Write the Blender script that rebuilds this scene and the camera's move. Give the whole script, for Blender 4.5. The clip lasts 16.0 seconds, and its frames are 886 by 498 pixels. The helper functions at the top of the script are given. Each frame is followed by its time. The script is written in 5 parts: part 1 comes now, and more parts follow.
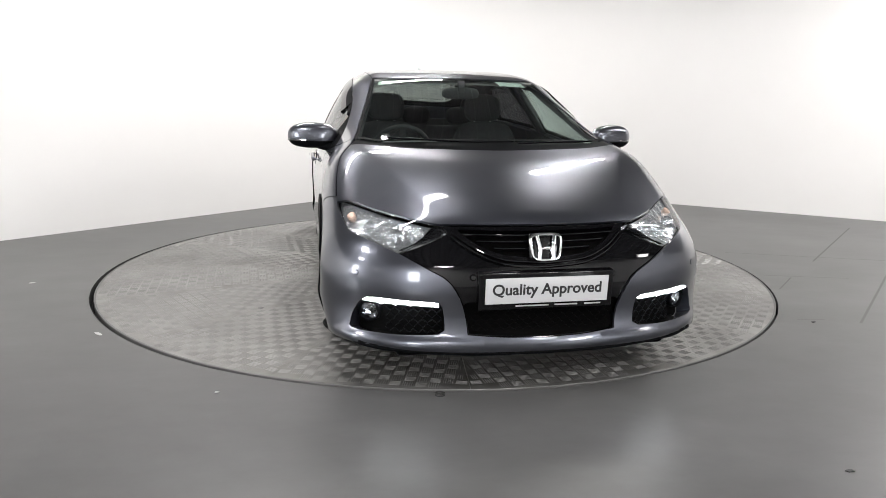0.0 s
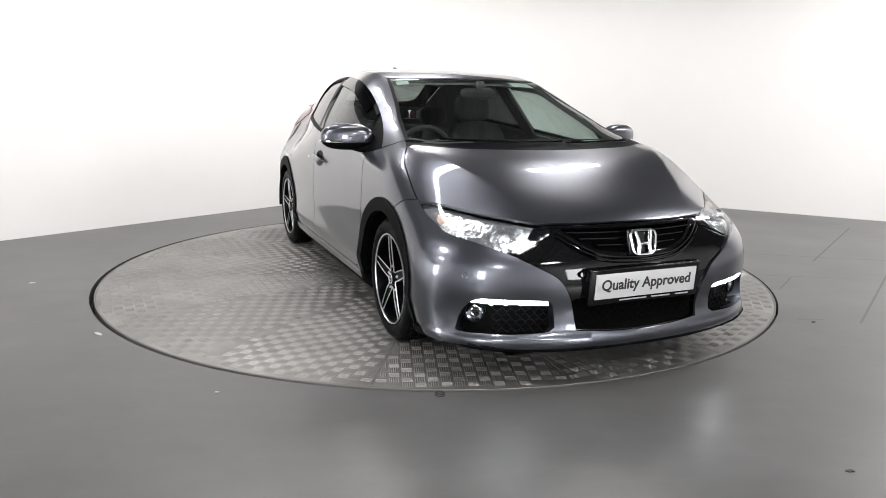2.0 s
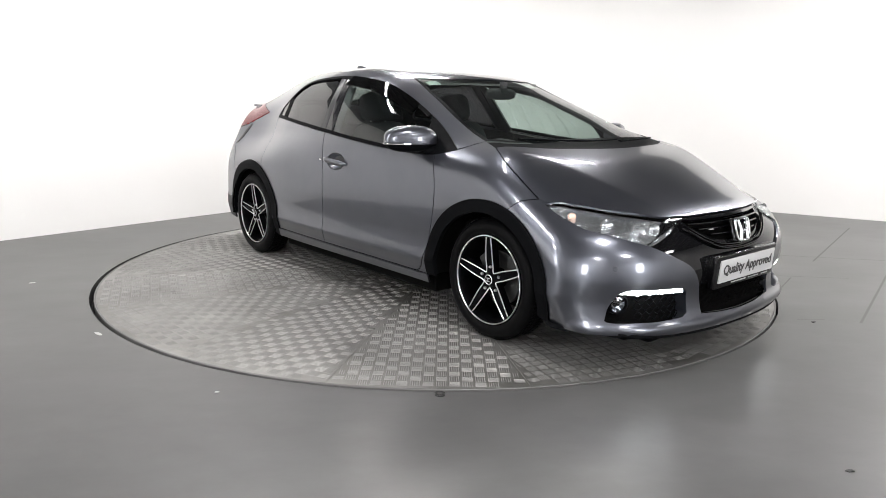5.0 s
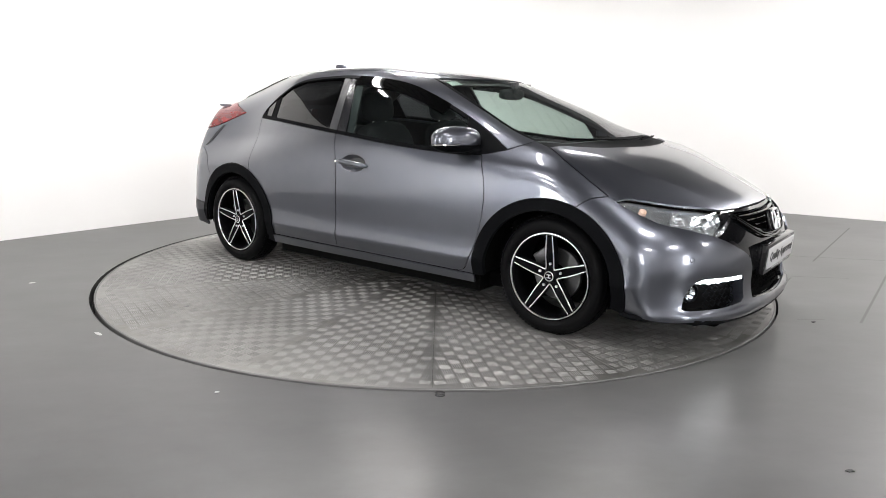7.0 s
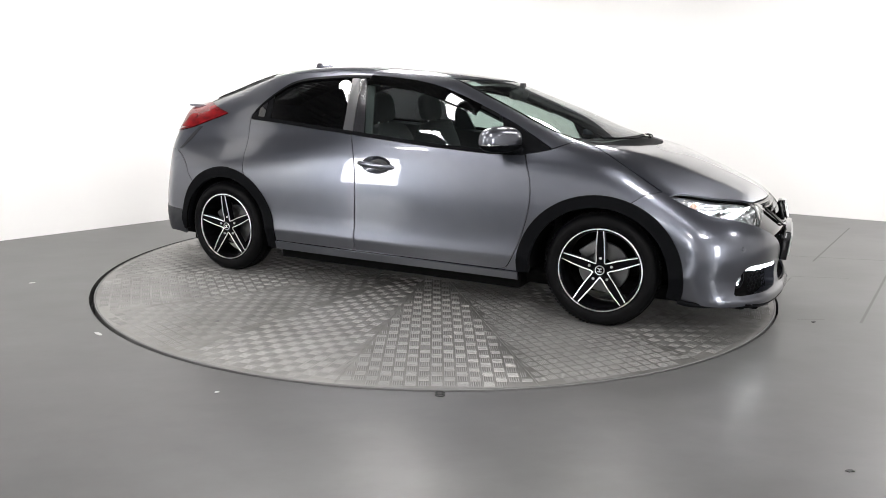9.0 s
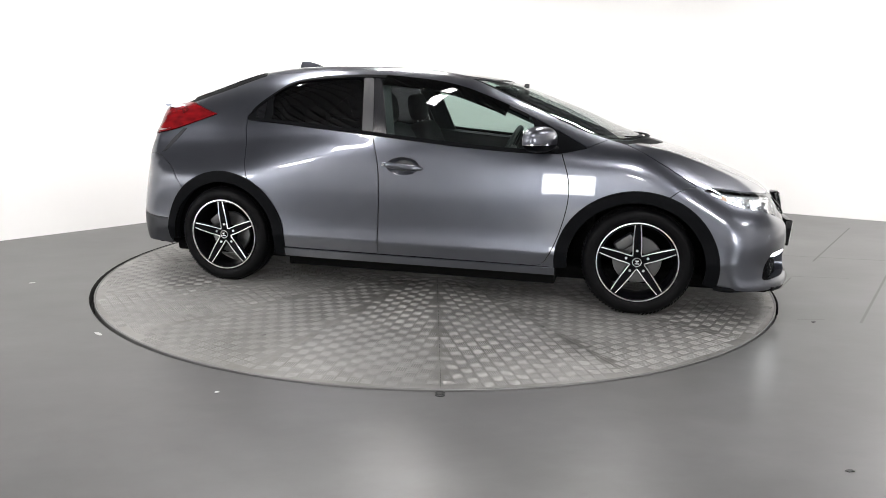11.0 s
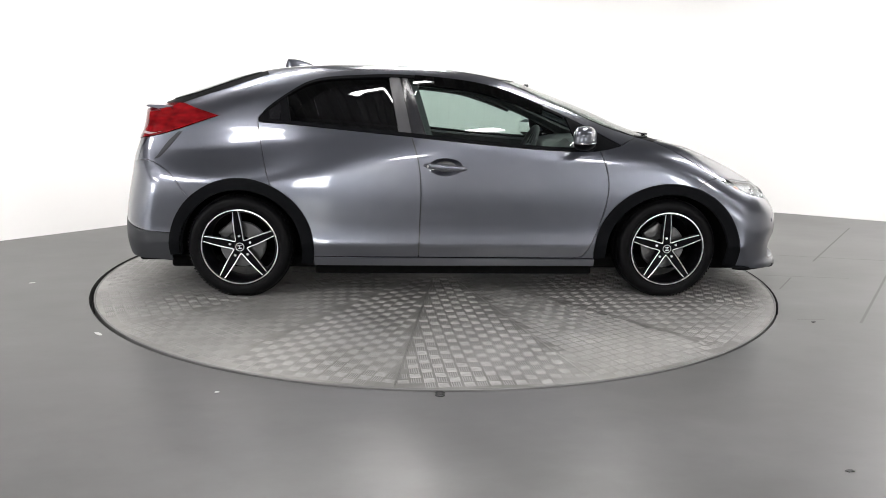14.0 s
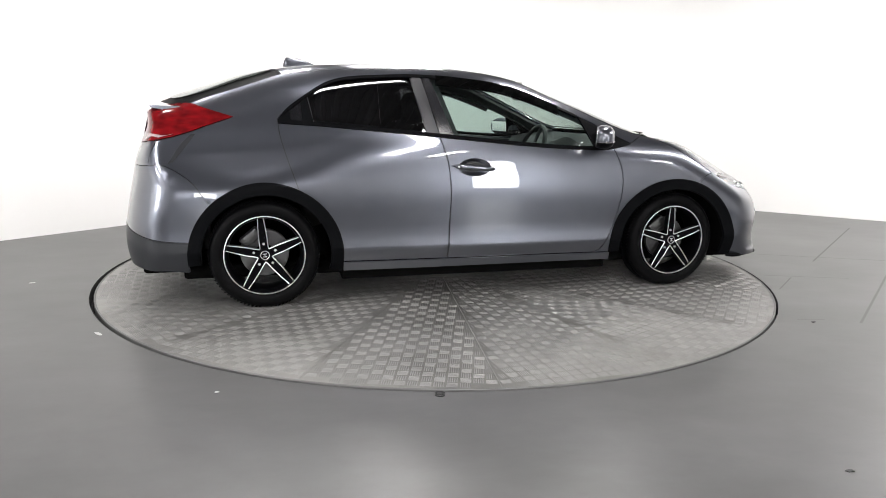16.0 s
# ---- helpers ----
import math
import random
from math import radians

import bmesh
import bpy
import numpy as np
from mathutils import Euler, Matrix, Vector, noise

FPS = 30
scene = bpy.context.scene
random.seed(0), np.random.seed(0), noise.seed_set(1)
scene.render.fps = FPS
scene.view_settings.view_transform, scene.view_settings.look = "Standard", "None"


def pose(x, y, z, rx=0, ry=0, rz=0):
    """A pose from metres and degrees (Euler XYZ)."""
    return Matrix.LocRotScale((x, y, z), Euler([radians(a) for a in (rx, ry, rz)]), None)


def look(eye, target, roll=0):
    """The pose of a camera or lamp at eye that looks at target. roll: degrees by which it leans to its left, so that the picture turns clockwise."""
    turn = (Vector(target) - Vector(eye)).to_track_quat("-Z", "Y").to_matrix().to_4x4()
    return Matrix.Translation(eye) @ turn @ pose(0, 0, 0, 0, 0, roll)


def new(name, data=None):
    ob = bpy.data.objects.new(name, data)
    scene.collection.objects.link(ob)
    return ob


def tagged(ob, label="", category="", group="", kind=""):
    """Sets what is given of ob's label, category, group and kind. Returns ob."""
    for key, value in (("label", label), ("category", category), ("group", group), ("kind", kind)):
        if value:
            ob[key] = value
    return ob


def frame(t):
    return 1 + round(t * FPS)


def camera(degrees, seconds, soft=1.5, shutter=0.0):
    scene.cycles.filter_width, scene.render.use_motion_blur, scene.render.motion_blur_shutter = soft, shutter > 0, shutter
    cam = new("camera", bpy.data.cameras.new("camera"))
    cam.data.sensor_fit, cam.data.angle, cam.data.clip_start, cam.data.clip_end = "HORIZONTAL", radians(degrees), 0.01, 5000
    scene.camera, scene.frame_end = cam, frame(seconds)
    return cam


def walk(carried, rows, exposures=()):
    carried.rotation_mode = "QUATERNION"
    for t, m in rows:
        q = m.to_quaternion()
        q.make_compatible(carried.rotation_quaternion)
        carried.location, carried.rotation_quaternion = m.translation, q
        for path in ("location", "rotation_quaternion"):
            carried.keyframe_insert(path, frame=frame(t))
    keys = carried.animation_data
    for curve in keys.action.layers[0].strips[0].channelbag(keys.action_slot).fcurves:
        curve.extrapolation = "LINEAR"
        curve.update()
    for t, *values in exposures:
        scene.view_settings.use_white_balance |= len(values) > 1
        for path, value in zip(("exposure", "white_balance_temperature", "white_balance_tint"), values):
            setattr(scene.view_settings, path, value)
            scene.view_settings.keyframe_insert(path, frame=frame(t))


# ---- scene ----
# camera: fixed, a little over a metre high, in front of the turntable
cam = camera(64.6, 16.0, soft=0.9)
EYE = (0.0, -4.9785, 1.1739)
_yaw, _pitch = radians(0.495), radians(-11.88)
AIM = (EYE[0] + math.sin(_yaw) * math.cos(_pitch), EYE[1] + math.cos(_yaw) * math.cos(_pitch), EYE[2] + math.sin(_pitch))
walk(cam, [(0.0, look(EYE, AIM, 0.916)), (16.0, look(EYE, AIM, 0.916))], [(0.0, -0.25), (2.0, -0.2), (4.0, -0.09), (7.0, -0.02), (12.0, 0.05), (16.0, 0.05)])

# light: an indoor studio, so the world itself is nearly black
world = bpy.data.worlds.new("studio")
world.use_nodes = True
world.node_tree.nodes["Background"].inputs[0].default_value = (0.8, 0.85, 1.0, 1)
world.node_tree.nodes["Background"].inputs[1].default_value = 0.02
scene.world = world
LAMP_POWER = 1.0
LAMP_Z = 3.2
# battens: place and watts; the second is an added fill for the right wall
LAMPS = [(1.6, 1.05, 48), (5.0, 0.9, 115), (-0.3, 2.35, 86), (-1.8, 0.5, 62), (-0.5, -1.1, 20), (3.6, -0.6, 50)]
# square fill panels added over the back of the room: place and watts
FILL_PANELS = [(0.9, -3.4, 36), (-3.0, -3.0, 45), (2.6, -5.3, 70), (5.2, -3.2, 26), (-4.9, -4.1, 90), (0.0, -7.0, 105)]
# glowing panes assumed from reflections: middle on the wall, width, sill and head height
PANES = [(4.07, -6.24, 0.75, 0.5, 2.0), (-1.5, -7.42, 0.75, 0.5, 2.0), (-6.43, -4.58, 1.1, 0.5, 2.1)]


def area_lamp(x, y, z, sx, sy, watts, rz=0.0, tint=(1.0, 0.975, 0.968)):
    data = bpy.data.lights.new("lamp_light", "AREA")
    data.shape, data.size, data.size_y, data.energy, data.color = "RECTANGLE", sx, sy, watts * LAMP_POWER, tint
    ob = new("lamp_light", data)
    ob.matrix_basis = pose(x, y, z, 0, 0, rz)
    return ob


# ---- materials ----
def material(name, base=(0.5, 0.5, 0.5), rough=0.5, metal=0.0, coat=0.0, spec=0.5, glow=None, power=1.0):
    m = bpy.data.materials.new(name)
    m.use_nodes = True
    b = m.node_tree.nodes["Principled BSDF"]
    b.inputs["Base Color"].default_value = (*base, 1)
    b.inputs["Roughness"].default_value = rough
    b.inputs["Metallic"].default_value = metal
    b.inputs["Coat Weight"].default_value = coat
    b.inputs["Coat Roughness"].default_value = 0.02
    b.inputs["Specular IOR Level"].default_value = spec
    if glow:
        b.inputs["Emission Color"].default_value = (*glow, 1)
        b.inputs["Emission Strength"].default_value = power
    return m


def node(m, kind, **inputs):
    n = m.node_tree.nodes.new(kind)
    for key, value in inputs.items():
        n.inputs[key.replace("_", " ")].default_value = value
    return n


def wire(m, a, ao, b, bi):
    m.node_tree.links.new(a.outputs[ao], b.inputs[bi])


def mottle(m, scale, low, high, target="Base Color", detail=6.0, rough=0.6, coords="Object", stretch=None, lo=0.3, hi=0.7):
    """Drive one input by noise between two values (colours or numbers)."""
    b = m.node_tree.nodes["Principled BSDF"]
    tc = node(m, "ShaderNodeTexCoord")
    nz = node(m, "ShaderNodeTexNoise", Scale=scale, Detail=detail, Roughness=rough)
    if stretch:
        mp = node(m, "ShaderNodeMapping", Scale=stretch)
        wire(m, tc, coords, mp, "Vector")
        wire(m, mp, "Vector", nz, "Vector")
    else:
        wire(m, tc, coords, nz, "Vector")
    ramp = node(m, "ShaderNodeValToRGB")
    ramp.color_ramp.elements[0].position, ramp.color_ramp.elements[1].position = lo, hi
    if isinstance(low, (int, float)):
        low, high = (low,) * 3, (high,) * 3
    ramp.color_ramp.elements[0].color, ramp.color_ramp.elements[1].color = (*low, 1), (*high, 1)
    wire(m, nz, "Fac", ramp, "Fac")
    wire(m, ramp, "Color", b, target)
    return ramp


def relief(m, scale, strength, distance=0.01, detail=4.0):
    b = m.node_tree.nodes["Principled BSDF"]
    tc = node(m, "ShaderNodeTexCoord")
    nz = node(m, "ShaderNodeTexNoise", Scale=scale, Detail=detail)
    bp = node(m, "ShaderNodeBump", Strength=strength, Distance=distance)
    wire(m, tc, "Object", nz, "Vector")
    wire(m, nz, "Fac", bp, "Height")
    wire(m, bp, "Normal", b, "Normal")


WALL = material("white_wall_paint", (0.82, 0.81, 0.79), 0.6)
mottle(WALL, 0.7, (0.80, 0.79, 0.77), (0.84, 0.83, 0.815), lo=0.2, hi=0.8)
relief(WALL, 220, 0.06, 0.002)
FLOOR = material("grey_floor_paint", (0.10, 0.1, 0.1), 0.36, spec=0.32)
mottle(FLOOR, 1.1, (0.077, 0.0765, 0.077), (0.098, 0.0975, 0.097), lo=0.25, hi=0.8, detail=9.0, rough=0.65)
mottle(FLOOR, 0.6, 0.30, 0.38, "Roughness", lo=0.2, hi=0.8, detail=3.0)
relief(FLOOR, 30, 0.03, 0.002)


def streaks(m, scale, stretch, low, high, turn=0.0):
    """Multiply the base colour by long soft streaks."""
    b = m.node_tree.nodes["Principled BSDF"]
    source = b.inputs["Base Color"].links[0].from_socket
    tc, mp = node(m, "ShaderNodeTexCoord"), node(m, "ShaderNodeMapping", Scale=stretch, Rotation=(0, 0, turn))
    nz = node(m, "ShaderNodeTexNoise", Scale=scale, Detail=7.0, Roughness=0.6)
    ramp = node(m, "ShaderNodeValToRGB")
    ramp.color_ramp.elements[0].position, ramp.color_ramp.elements[1].position = 0.3, 0.7
    ramp.color_ramp.elements[0].color, ramp.color_ramp.elements[1].color = (*low, 1), (*high, 1)
    mul = m.node_tree.nodes.new("ShaderNodeMix")
    mul.data_type, mul.blend_type = "RGBA", "MULTIPLY"
    mul.inputs[0].default_value = 1.0
    wire(m, tc, "Object", mp, "Vector")
    wire(m, mp, "Vector", nz, "Vector")
    wire(m, nz, "Fac", ramp, "Fac")
    m.node_tree.links.new(source, mul.inputs[6])
    m.node_tree.links.new(ramp.outputs["Color"], mul.inputs[7])
    m.node_tree.links.new(mul.outputs[2], b.inputs["Base Color"])


streaks(FLOOR, 1.1, (0.5, 1.1, 1.0), (0.82, 0.82, 0.80), (1.13, 1.13, 1.125), 0.5)
streaks(FLOOR, 6.0, (0.7, 1.2, 1.0), (0.91, 0.91, 0.90), (1.06, 1.06, 1.06), -0.6)
CEIL = material("dark_ceiling_sheet", (0.10, 0.10, 0.104), 0.5)
PLATE_STEEL = material("chequer_plate", (0.2, 0.2, 0.2), 0.5, 0.8)
mottle(PLATE_STEEL, 2.2, (0.21, 0.208, 0.202), (0.33, 0.327, 0.32), lo=0.25, hi=0.75)
streaks(PLATE_STEEL, 1.1, (1.0, 1.0, 1.0), (0.7, 0.69, 0.66), (1.2, 1.19, 1.17))
mottle(PLATE_STEEL, 7.0, 0.36, 0.54, "Roughness", lo=0.3, hi=0.7)
relief(PLATE_STEEL, 90, 0.12, 0.002)
WORN_BAR = material("worn_plate_bar", (0.3, 0.295, 0.285), 0.5, 0.75)
mottle(WORN_BAR, 1.6, (0.22, 0.218, 0.212), (0.35, 0.346, 0.339), lo=0.35, hi=0.68)
mottle(WORN_BAR, 3.0, 0.40, 0.6, "Roughness")
BLACK = material("black_rubber", (0.003, 0.003, 0.003), 0.8, spec=0.05)
PAINT = material("grey_metallic_paint", (0.091, 0.097, 0.115), 0.30, 0.92, 1.0)
mottle(PAINT, 5, (0.088, 0.093, 0.112), (0.096, 0.101, 0.121), lo=0.3, hi=0.7, detail=2.0)
GLOW = material("lamp_tube", (1, 1, 1), 0.5, glow=(1.0, 0.98, 0.95), power=12.0)
TYRE = material("tyre_rubber", (0.003, 0.003, 0.0033), 0.30, spec=0.2)
mottle(TYRE, 25, 0.3, 0.55, "Roughness")
RIM_BLACK = material("black_rim_paint", (0.0025, 0.0025, 0.003), 0.28, spec=0.15)
MACHINED = material("machined_alloy", (0.78, 0.78, 0.79), 0.28, 1.0)
DISC_STEEL = material("brake_steel", (0.10, 0.10, 0.10), 0.45, 1.0)
TRIM = material("black_trim_plastic", (0.003, 0.0032, 0.0038), 0.5, spec=0.1)
relief(TRIM, 700, 0.08, 0.001)
SATIN = material("satin_black_film", (0.03, 0.03, 0.033), 0.42)
DARK_FILM = material("dark_pillar_film", (0.012, 0.012, 0.014), 0.22)
PIANO = material("gloss_black_plastic", (0.003, 0.003, 0.0035), 0.05, spec=0.4)
CHROME = material("chrome", (0.85, 0.86, 0.87), 0.08, 1.0)


def thin_glass(name, tint, gloss=0.0):
    """A thin pane: clear with a mirror sheen that grows towards grazing angles."""
    m = bpy.data.materials.new(name)
    m.use_nodes = True
    nt = m.node_tree
    nt.nodes.clear()
    out, mix = nt.nodes.new("ShaderNodeOutputMaterial"), nt.nodes.new("ShaderNodeMixShader")
    tr, gl, lw = nt.nodes.new("ShaderNodeBsdfTransparent"), nt.nodes.new("ShaderNodeBsdfGlossy"), nt.nodes.new("ShaderNodeLayerWeight")
    tr.inputs["Color"].default_value = (*tint, 1)
    gl.inputs["Roughness"].default_value = 0.01
    lw.inputs["Blend"].default_value = 0.5
    power, scale = nt.nodes.new("ShaderNodeMath"), nt.nodes.new("ShaderNodeMath")
    power.operation, scale.operation = "POWER", "MULTIPLY_ADD"
    power.inputs[1].default_value = 4.5
    scale.inputs[1].default_value, scale.inputs[2].default_value = 0.9 - gloss, 0.08 + gloss
    nt.links.new(lw.outputs["Facing"], power.inputs[0])
    nt.links.new(power.outputs[0], scale.inputs[0])
    nt.links.new(scale.outputs[0], mix.inputs[0])
    nt.links.new(tr.outputs[0], mix.inputs[1])
    nt.links.new(gl.outputs[0], mix.inputs[2])
    nt.links.new(mix.outputs[0], out.inputs[0])
    return m


SCREEN_GLASS = thin_glass("screen_glass", (0.73, 0.80, 0.77))
CLEAR_GLASS = thin_glass("side_glass", (0.60, 0.69, 0.66))
DARK_GLASS = thin_glass("privacy_glass", (0.05, 0.05, 0.055))
LENS = thin_glass("lamp_lens", (0.92, 0.94, 0.95))
SMOKED_CHROME = material("smoked_chrome", (0.45, 0.45, 0.47), 0.12, 1.0)
REFLECTOR = material("lamp_reflector", (0.72, 0.73, 0.74), 0.24, 0.95)
relief(REFLECTOR, 30, 0.45, 0.012, 1.0)
AMBER = material("amber_plastic", (0.80, 0.58, 0.47), 0.25, 0.3)
RED_LENS = material("red_lamp_plastic", (0.3, 0.006, 0.008), 0.12, 0.0, 0.35, 0.3)
mottle(RED_LENS, 16, (0.075, 0.002, 0.003), (0.165, 0.004, 0.006), detail=1.0, lo=0.3, hi=0.7, stretch=(0.8, 0.8, 1.6))
WHITE_LENS = material("pale_lamp_plastic", (0.33, 0.26, 0.26), 0.1, 0.0, 1.0)
DRL = material("daytime_led", (1, 1, 1), 0.4, glow=(0.93, 0.97, 1.0), power=16.0)
CABIN = material("charcoal_cabin_plastic", (0.028, 0.029, 0.031), 0.55)
FABRIC = material("dark_seat_fabric", (0.03, 0.03, 0.032), 0.9)
mottle(FABRIC, 60, (0.022, 0.022, 0.024), (0.042, 0.042, 0.045))
LINER = material("grey_roof_liner", (0.25, 0.25, 0.245), 0.9)
PLATE_WHITE = material("white_plate", (0.50, 0.50, 0.505), 0.4)
INK = material("black_ink", (0.008, 0.008, 0.008), 0.5)
PALE_INK = material("pale_ink", (0.35, 0.35, 0.35), 0.5)
STICKER = material("pale_green_sticker", (0.62, 0.72, 0.66), 0.5)
SMOKED = thin_glass("smoked_deflector", (0.02, 0.02, 0.021))
SILVER_TRIM = material("satin_silver", (0.5, 0.5, 0.51), 0.3, 1.0)
TUBE_BODY = material("lamp_housing_white", (0.7, 0.7, 0.69), 0.4)
PANE_GLOW = material("bright_reflection_pane", (0.9, 0.9, 0.9), 0.4, glow=(0.97, 0.985, 1.0), power=22.0)
REAR_WALL = material("pale_rear_wall", (0.78, 0.78, 0.785), 0.7)
mottle(REAR_WALL, 0.8, (0.75, 0.75, 0.757), (0.81, 0.81, 0.815))
PIT_SHADE = material("dark_pit_shade", (0.02, 0.02, 0.02), 0.8)
PRIVACY = material("privacy_glass_backed", (0.006, 0.006, 0.007), 0.03, 0.0, 0.0, 0.6)
VALANCE = material("dark_valance_plastic", (0.022, 0.023, 0.026), 0.4, spec=0.2)
MIRROR = material("mirror_glass", (0.9, 0.9, 0.9), 0.01, 1.0)
DRL_SPOT = material("led_spot", (1, 1, 1), 0.4, glow=(0.95, 0.98, 1.0), power=60.0)
RIM_STEEL = material("rim_steel", (0.16, 0.158, 0.155), 0.5, 0.5)
REAR_GLASS = thin_glass("rear_window_glass", (0.30, 0.32, 0.31))
FLOOR_MARK = material("scuff_white", (0.5, 0.5, 0.49), 0.6)
FLOOR_DARK = material("scuff_dark", (0.012, 0.012, 0.012), 0.6)
FLOOR_JOINT = material("joint_filler", (0.07, 0.069, 0.067), 0.5)
POST = material("bright_post", (0.8, 0.8, 0.8), 0.4, 0.5)
PANEL_GLOW = material("fill_panel_glow", (1, 1, 1), 0.5, glow=(1.0, 0.985, 0.97), power=20.0)
for dark in (TRIM, TYRE, BLACK, RIM_BLACK):
    dark.node_tree.nodes["Principled BSDF"].inputs["IOR"].default_value = 1.22
# ---- the car's body as one smooth form: x forward, y to its left, z up, middle of the wheelbase at x = 0 ----
def spline(xs, ys):
    """A smooth curve through the given stations (monotone cubic)."""
    xs, ys = np.array(xs, float), np.array(ys, float)
    h, d = np.diff(xs), np.diff(ys) / np.diff(xs)
    m = np.zeros(len(xs))
    m[0], m[-1] = d[0], d[-1]
    for i in range(1, len(xs) - 1):
        m[i] = (d[i - 1] * h[i] + d[i] * h[i - 1]) / (h[i - 1] + h[i])

    def f(x):
        x = np.clip(np.asarray(x, float), xs[0], xs[-1])
        i = np.clip(np.searchsorted(xs, x) - 1, 0, len(xs) - 2)
        t = (x - xs[i]) / h[i]
        return (ys[i] * (1 + 2 * t) * (1 - t) ** 2 + m[i] * h[i] * t * (1 - t) ** 2
                + ys[i + 1] * t * t * (3 - 2 * t) - m[i + 1] * h[i] * t * t * (1 - t))
    return f


# roof, bonnet and tail on the centre line
TOP_LINE = spline([-2.3, -2.05, -1.9, -1.8, -1.6, -1.41, -1.26, -1.15, -0.98, -0.77, -0.54, -0.23, 0.0, 0.245, 0.43, 0.65, 0.9, 1.18, 1.45, 1.6, 1.8, 1.95, 2.1, 2.3],
    [1.0155, 1.1232, 1.1537, 1.1905, 1.2567, 1.3183, 1.3544, 1.373, 1.389, 1.3982, 1.3985, 1.3915, 1.375, 1.3496, 1.3148, 1.2392, 1.1459, 1.0258, 0.9335, 0.8913, 0.8139, 0.7482, 0.6694, 0.5439])
# half width by height, amidships
SIDE_LINE = spline([0.10, 0.20, 0.26, 0.335, 0.38, 0.44, 0.50, 0.60, 0.70, 0.78, 0.85, 0.90, 0.95, 1.0, 1.1, 1.2, 1.3, 1.4, 1.5],
    [0.912, 0.898, 0.889, 0.878, 0.8725, 0.8695, 0.8715, 0.8745, 0.8712, 0.8632, 0.8506, 0.8346, 0.813, 0.793, 0.7449, 0.6899, 0.63, 0.56, 0.48])
CREASE_Z = 0.335
SWEEP = spline([-2.3, -1.6, -1.0, -0.3, 0.3, 0.8, 2.3],
    [-0.2266, -0.238, -0.1029, 0.0036, 0.2508, 0.1966, 0.2839])
CROWN = spline([-2.3, -1.5, -0.6, 0.2, 0.8, 1.4, 2.3],
    [0.032, 0.0292, 0.0214, 0.0129, 0.0294, -0.0275, -0.0068])
NARROW_LOW = spline([-2.3, -1.9, -1.5, -1.1, 0.9, 1.3, 1.6, 1.9, 2.2],
    [0.1095, 0.0619, 0.0136, 0.0005, -0.0014, -0.005, -0.012, -0.0294, 0.0854])
NARROW_HIGH = spline([-2.3, -1.9, -1.4, -0.9, 0.2, 0.9, 1.3, 1.7, 2.2],
    [0.1362, 0.135, 0.1427, 0.0496, -0.0268, 0.0128, -0.0286, 0.0014, 0.1035])
# height from which the flank leans in
SHOULDER = spline([-2.3, -1.4, -0.6, 0.2, 2.3], [0.66, 0.66, 0.74, 0.80, 0.80])
NOSE = spline([0.10, 0.17, 0.20, 0.235, 0.30, 0.43, 0.52, 0.60, 0.68, 0.8],
    [2.1297, 2.192, 2.2063, 2.1841, 2.1685, 2.1796, 2.163, 2.1241, 2.0883, 2.0315])
TAIL = spline([0.10, 0.20, 0.30, 0.45, 0.60, 0.74, 0.80, 0.92, 1.02, 1.10, 1.14, 1.3],
    [-1.9708, -2.0719, -2.1028, -2.1012, -2.0764, -2.0442, -2.0319, -1.9899, -1.9482, -1.9551, -1.989, -1.9989])


RIDGE = spline([1.0, 1.3, 1.6, 1.88, 2.2], [0.76, 0.682, 0.566, 0.443, 0.33])
FOLD = spline([1.0, 1.18, 1.4, 1.8, 1.98, 2.3], [0.0, 0.0, 0.20, 0.20, 0.0, 0.0])


def soft_max(a, b, k):
    h = np.maximum(k - np.abs(a - b), 0.0) / k
    return np.maximum(a, b) + h * h * k * 0.25


def body_field(p):
    """Negative inside the body, positive outside."""
    x, y, z = p[..., 0], np.abs(p[..., 1]), p[..., 2]
    s = x + SWEEP(x) * (y / 0.7) ** 2
    past = y - RIDGE(x)
    fold = FOLD(x) * 0.5 * (past + np.sqrt(past * past + 0.010 ** 2))
    top = z - (TOP_LINE(s) - CROWN(x) * (y / 0.65) ** 2 - fold)
    w = np.clip((z - SHOULDER(x)) / 0.25, 0, 1)
    w = w * w * (3 - 2 * w)
    under = CREASE_Z - z
    tuck = 0.44 * 0.5 * (under + np.sqrt(under * under + 0.004 ** 2))
    side = y - (SIDE_LINE(z) - tuck - (1 - w) * NARROW_LOW(x) - w * NARROW_HIGH(x))
    front = x - (NOSE(z) - 0.207 * y ** 2 - 0.360 * y ** 6)
    rear = TAIL(z) + 0.116 * y ** 2 + 0.553 * y ** 6 - x
    f = soft_max(top, side, 0.168)
    f = soft_max(f, front, 0.08)
    return soft_max(f, rear, 0.05)


def cast(start, way, reach=3.0, steps=240):
    """Where rays first meet the body; rays that miss go to their nearest approach."""
    start = np.asarray(start, float)
    way = np.asarray(way, float) / np.linalg.norm(way, axis=-1, keepdims=True)
    way = np.broadcast_to(way, start.shape)
    ts = np.linspace(0, reach, steps)
    val = body_field(start[:, None, :] + way[:, None, :] * ts[None, :, None])
    inside = val < 0
    first = np.where(inside.any(1), inside.argmax(1), val.argmin(1))
    lo, hi = ts[np.maximum(first - 1, 0)], ts[first]
    for _ in range(24):
        mid = (lo + hi) / 2
        neg = body_field(start + way * mid[:, None]) < 0
        lo, hi = np.where(neg, lo, mid), np.where(neg, mid, hi)
    return start + way * hi[:, None]


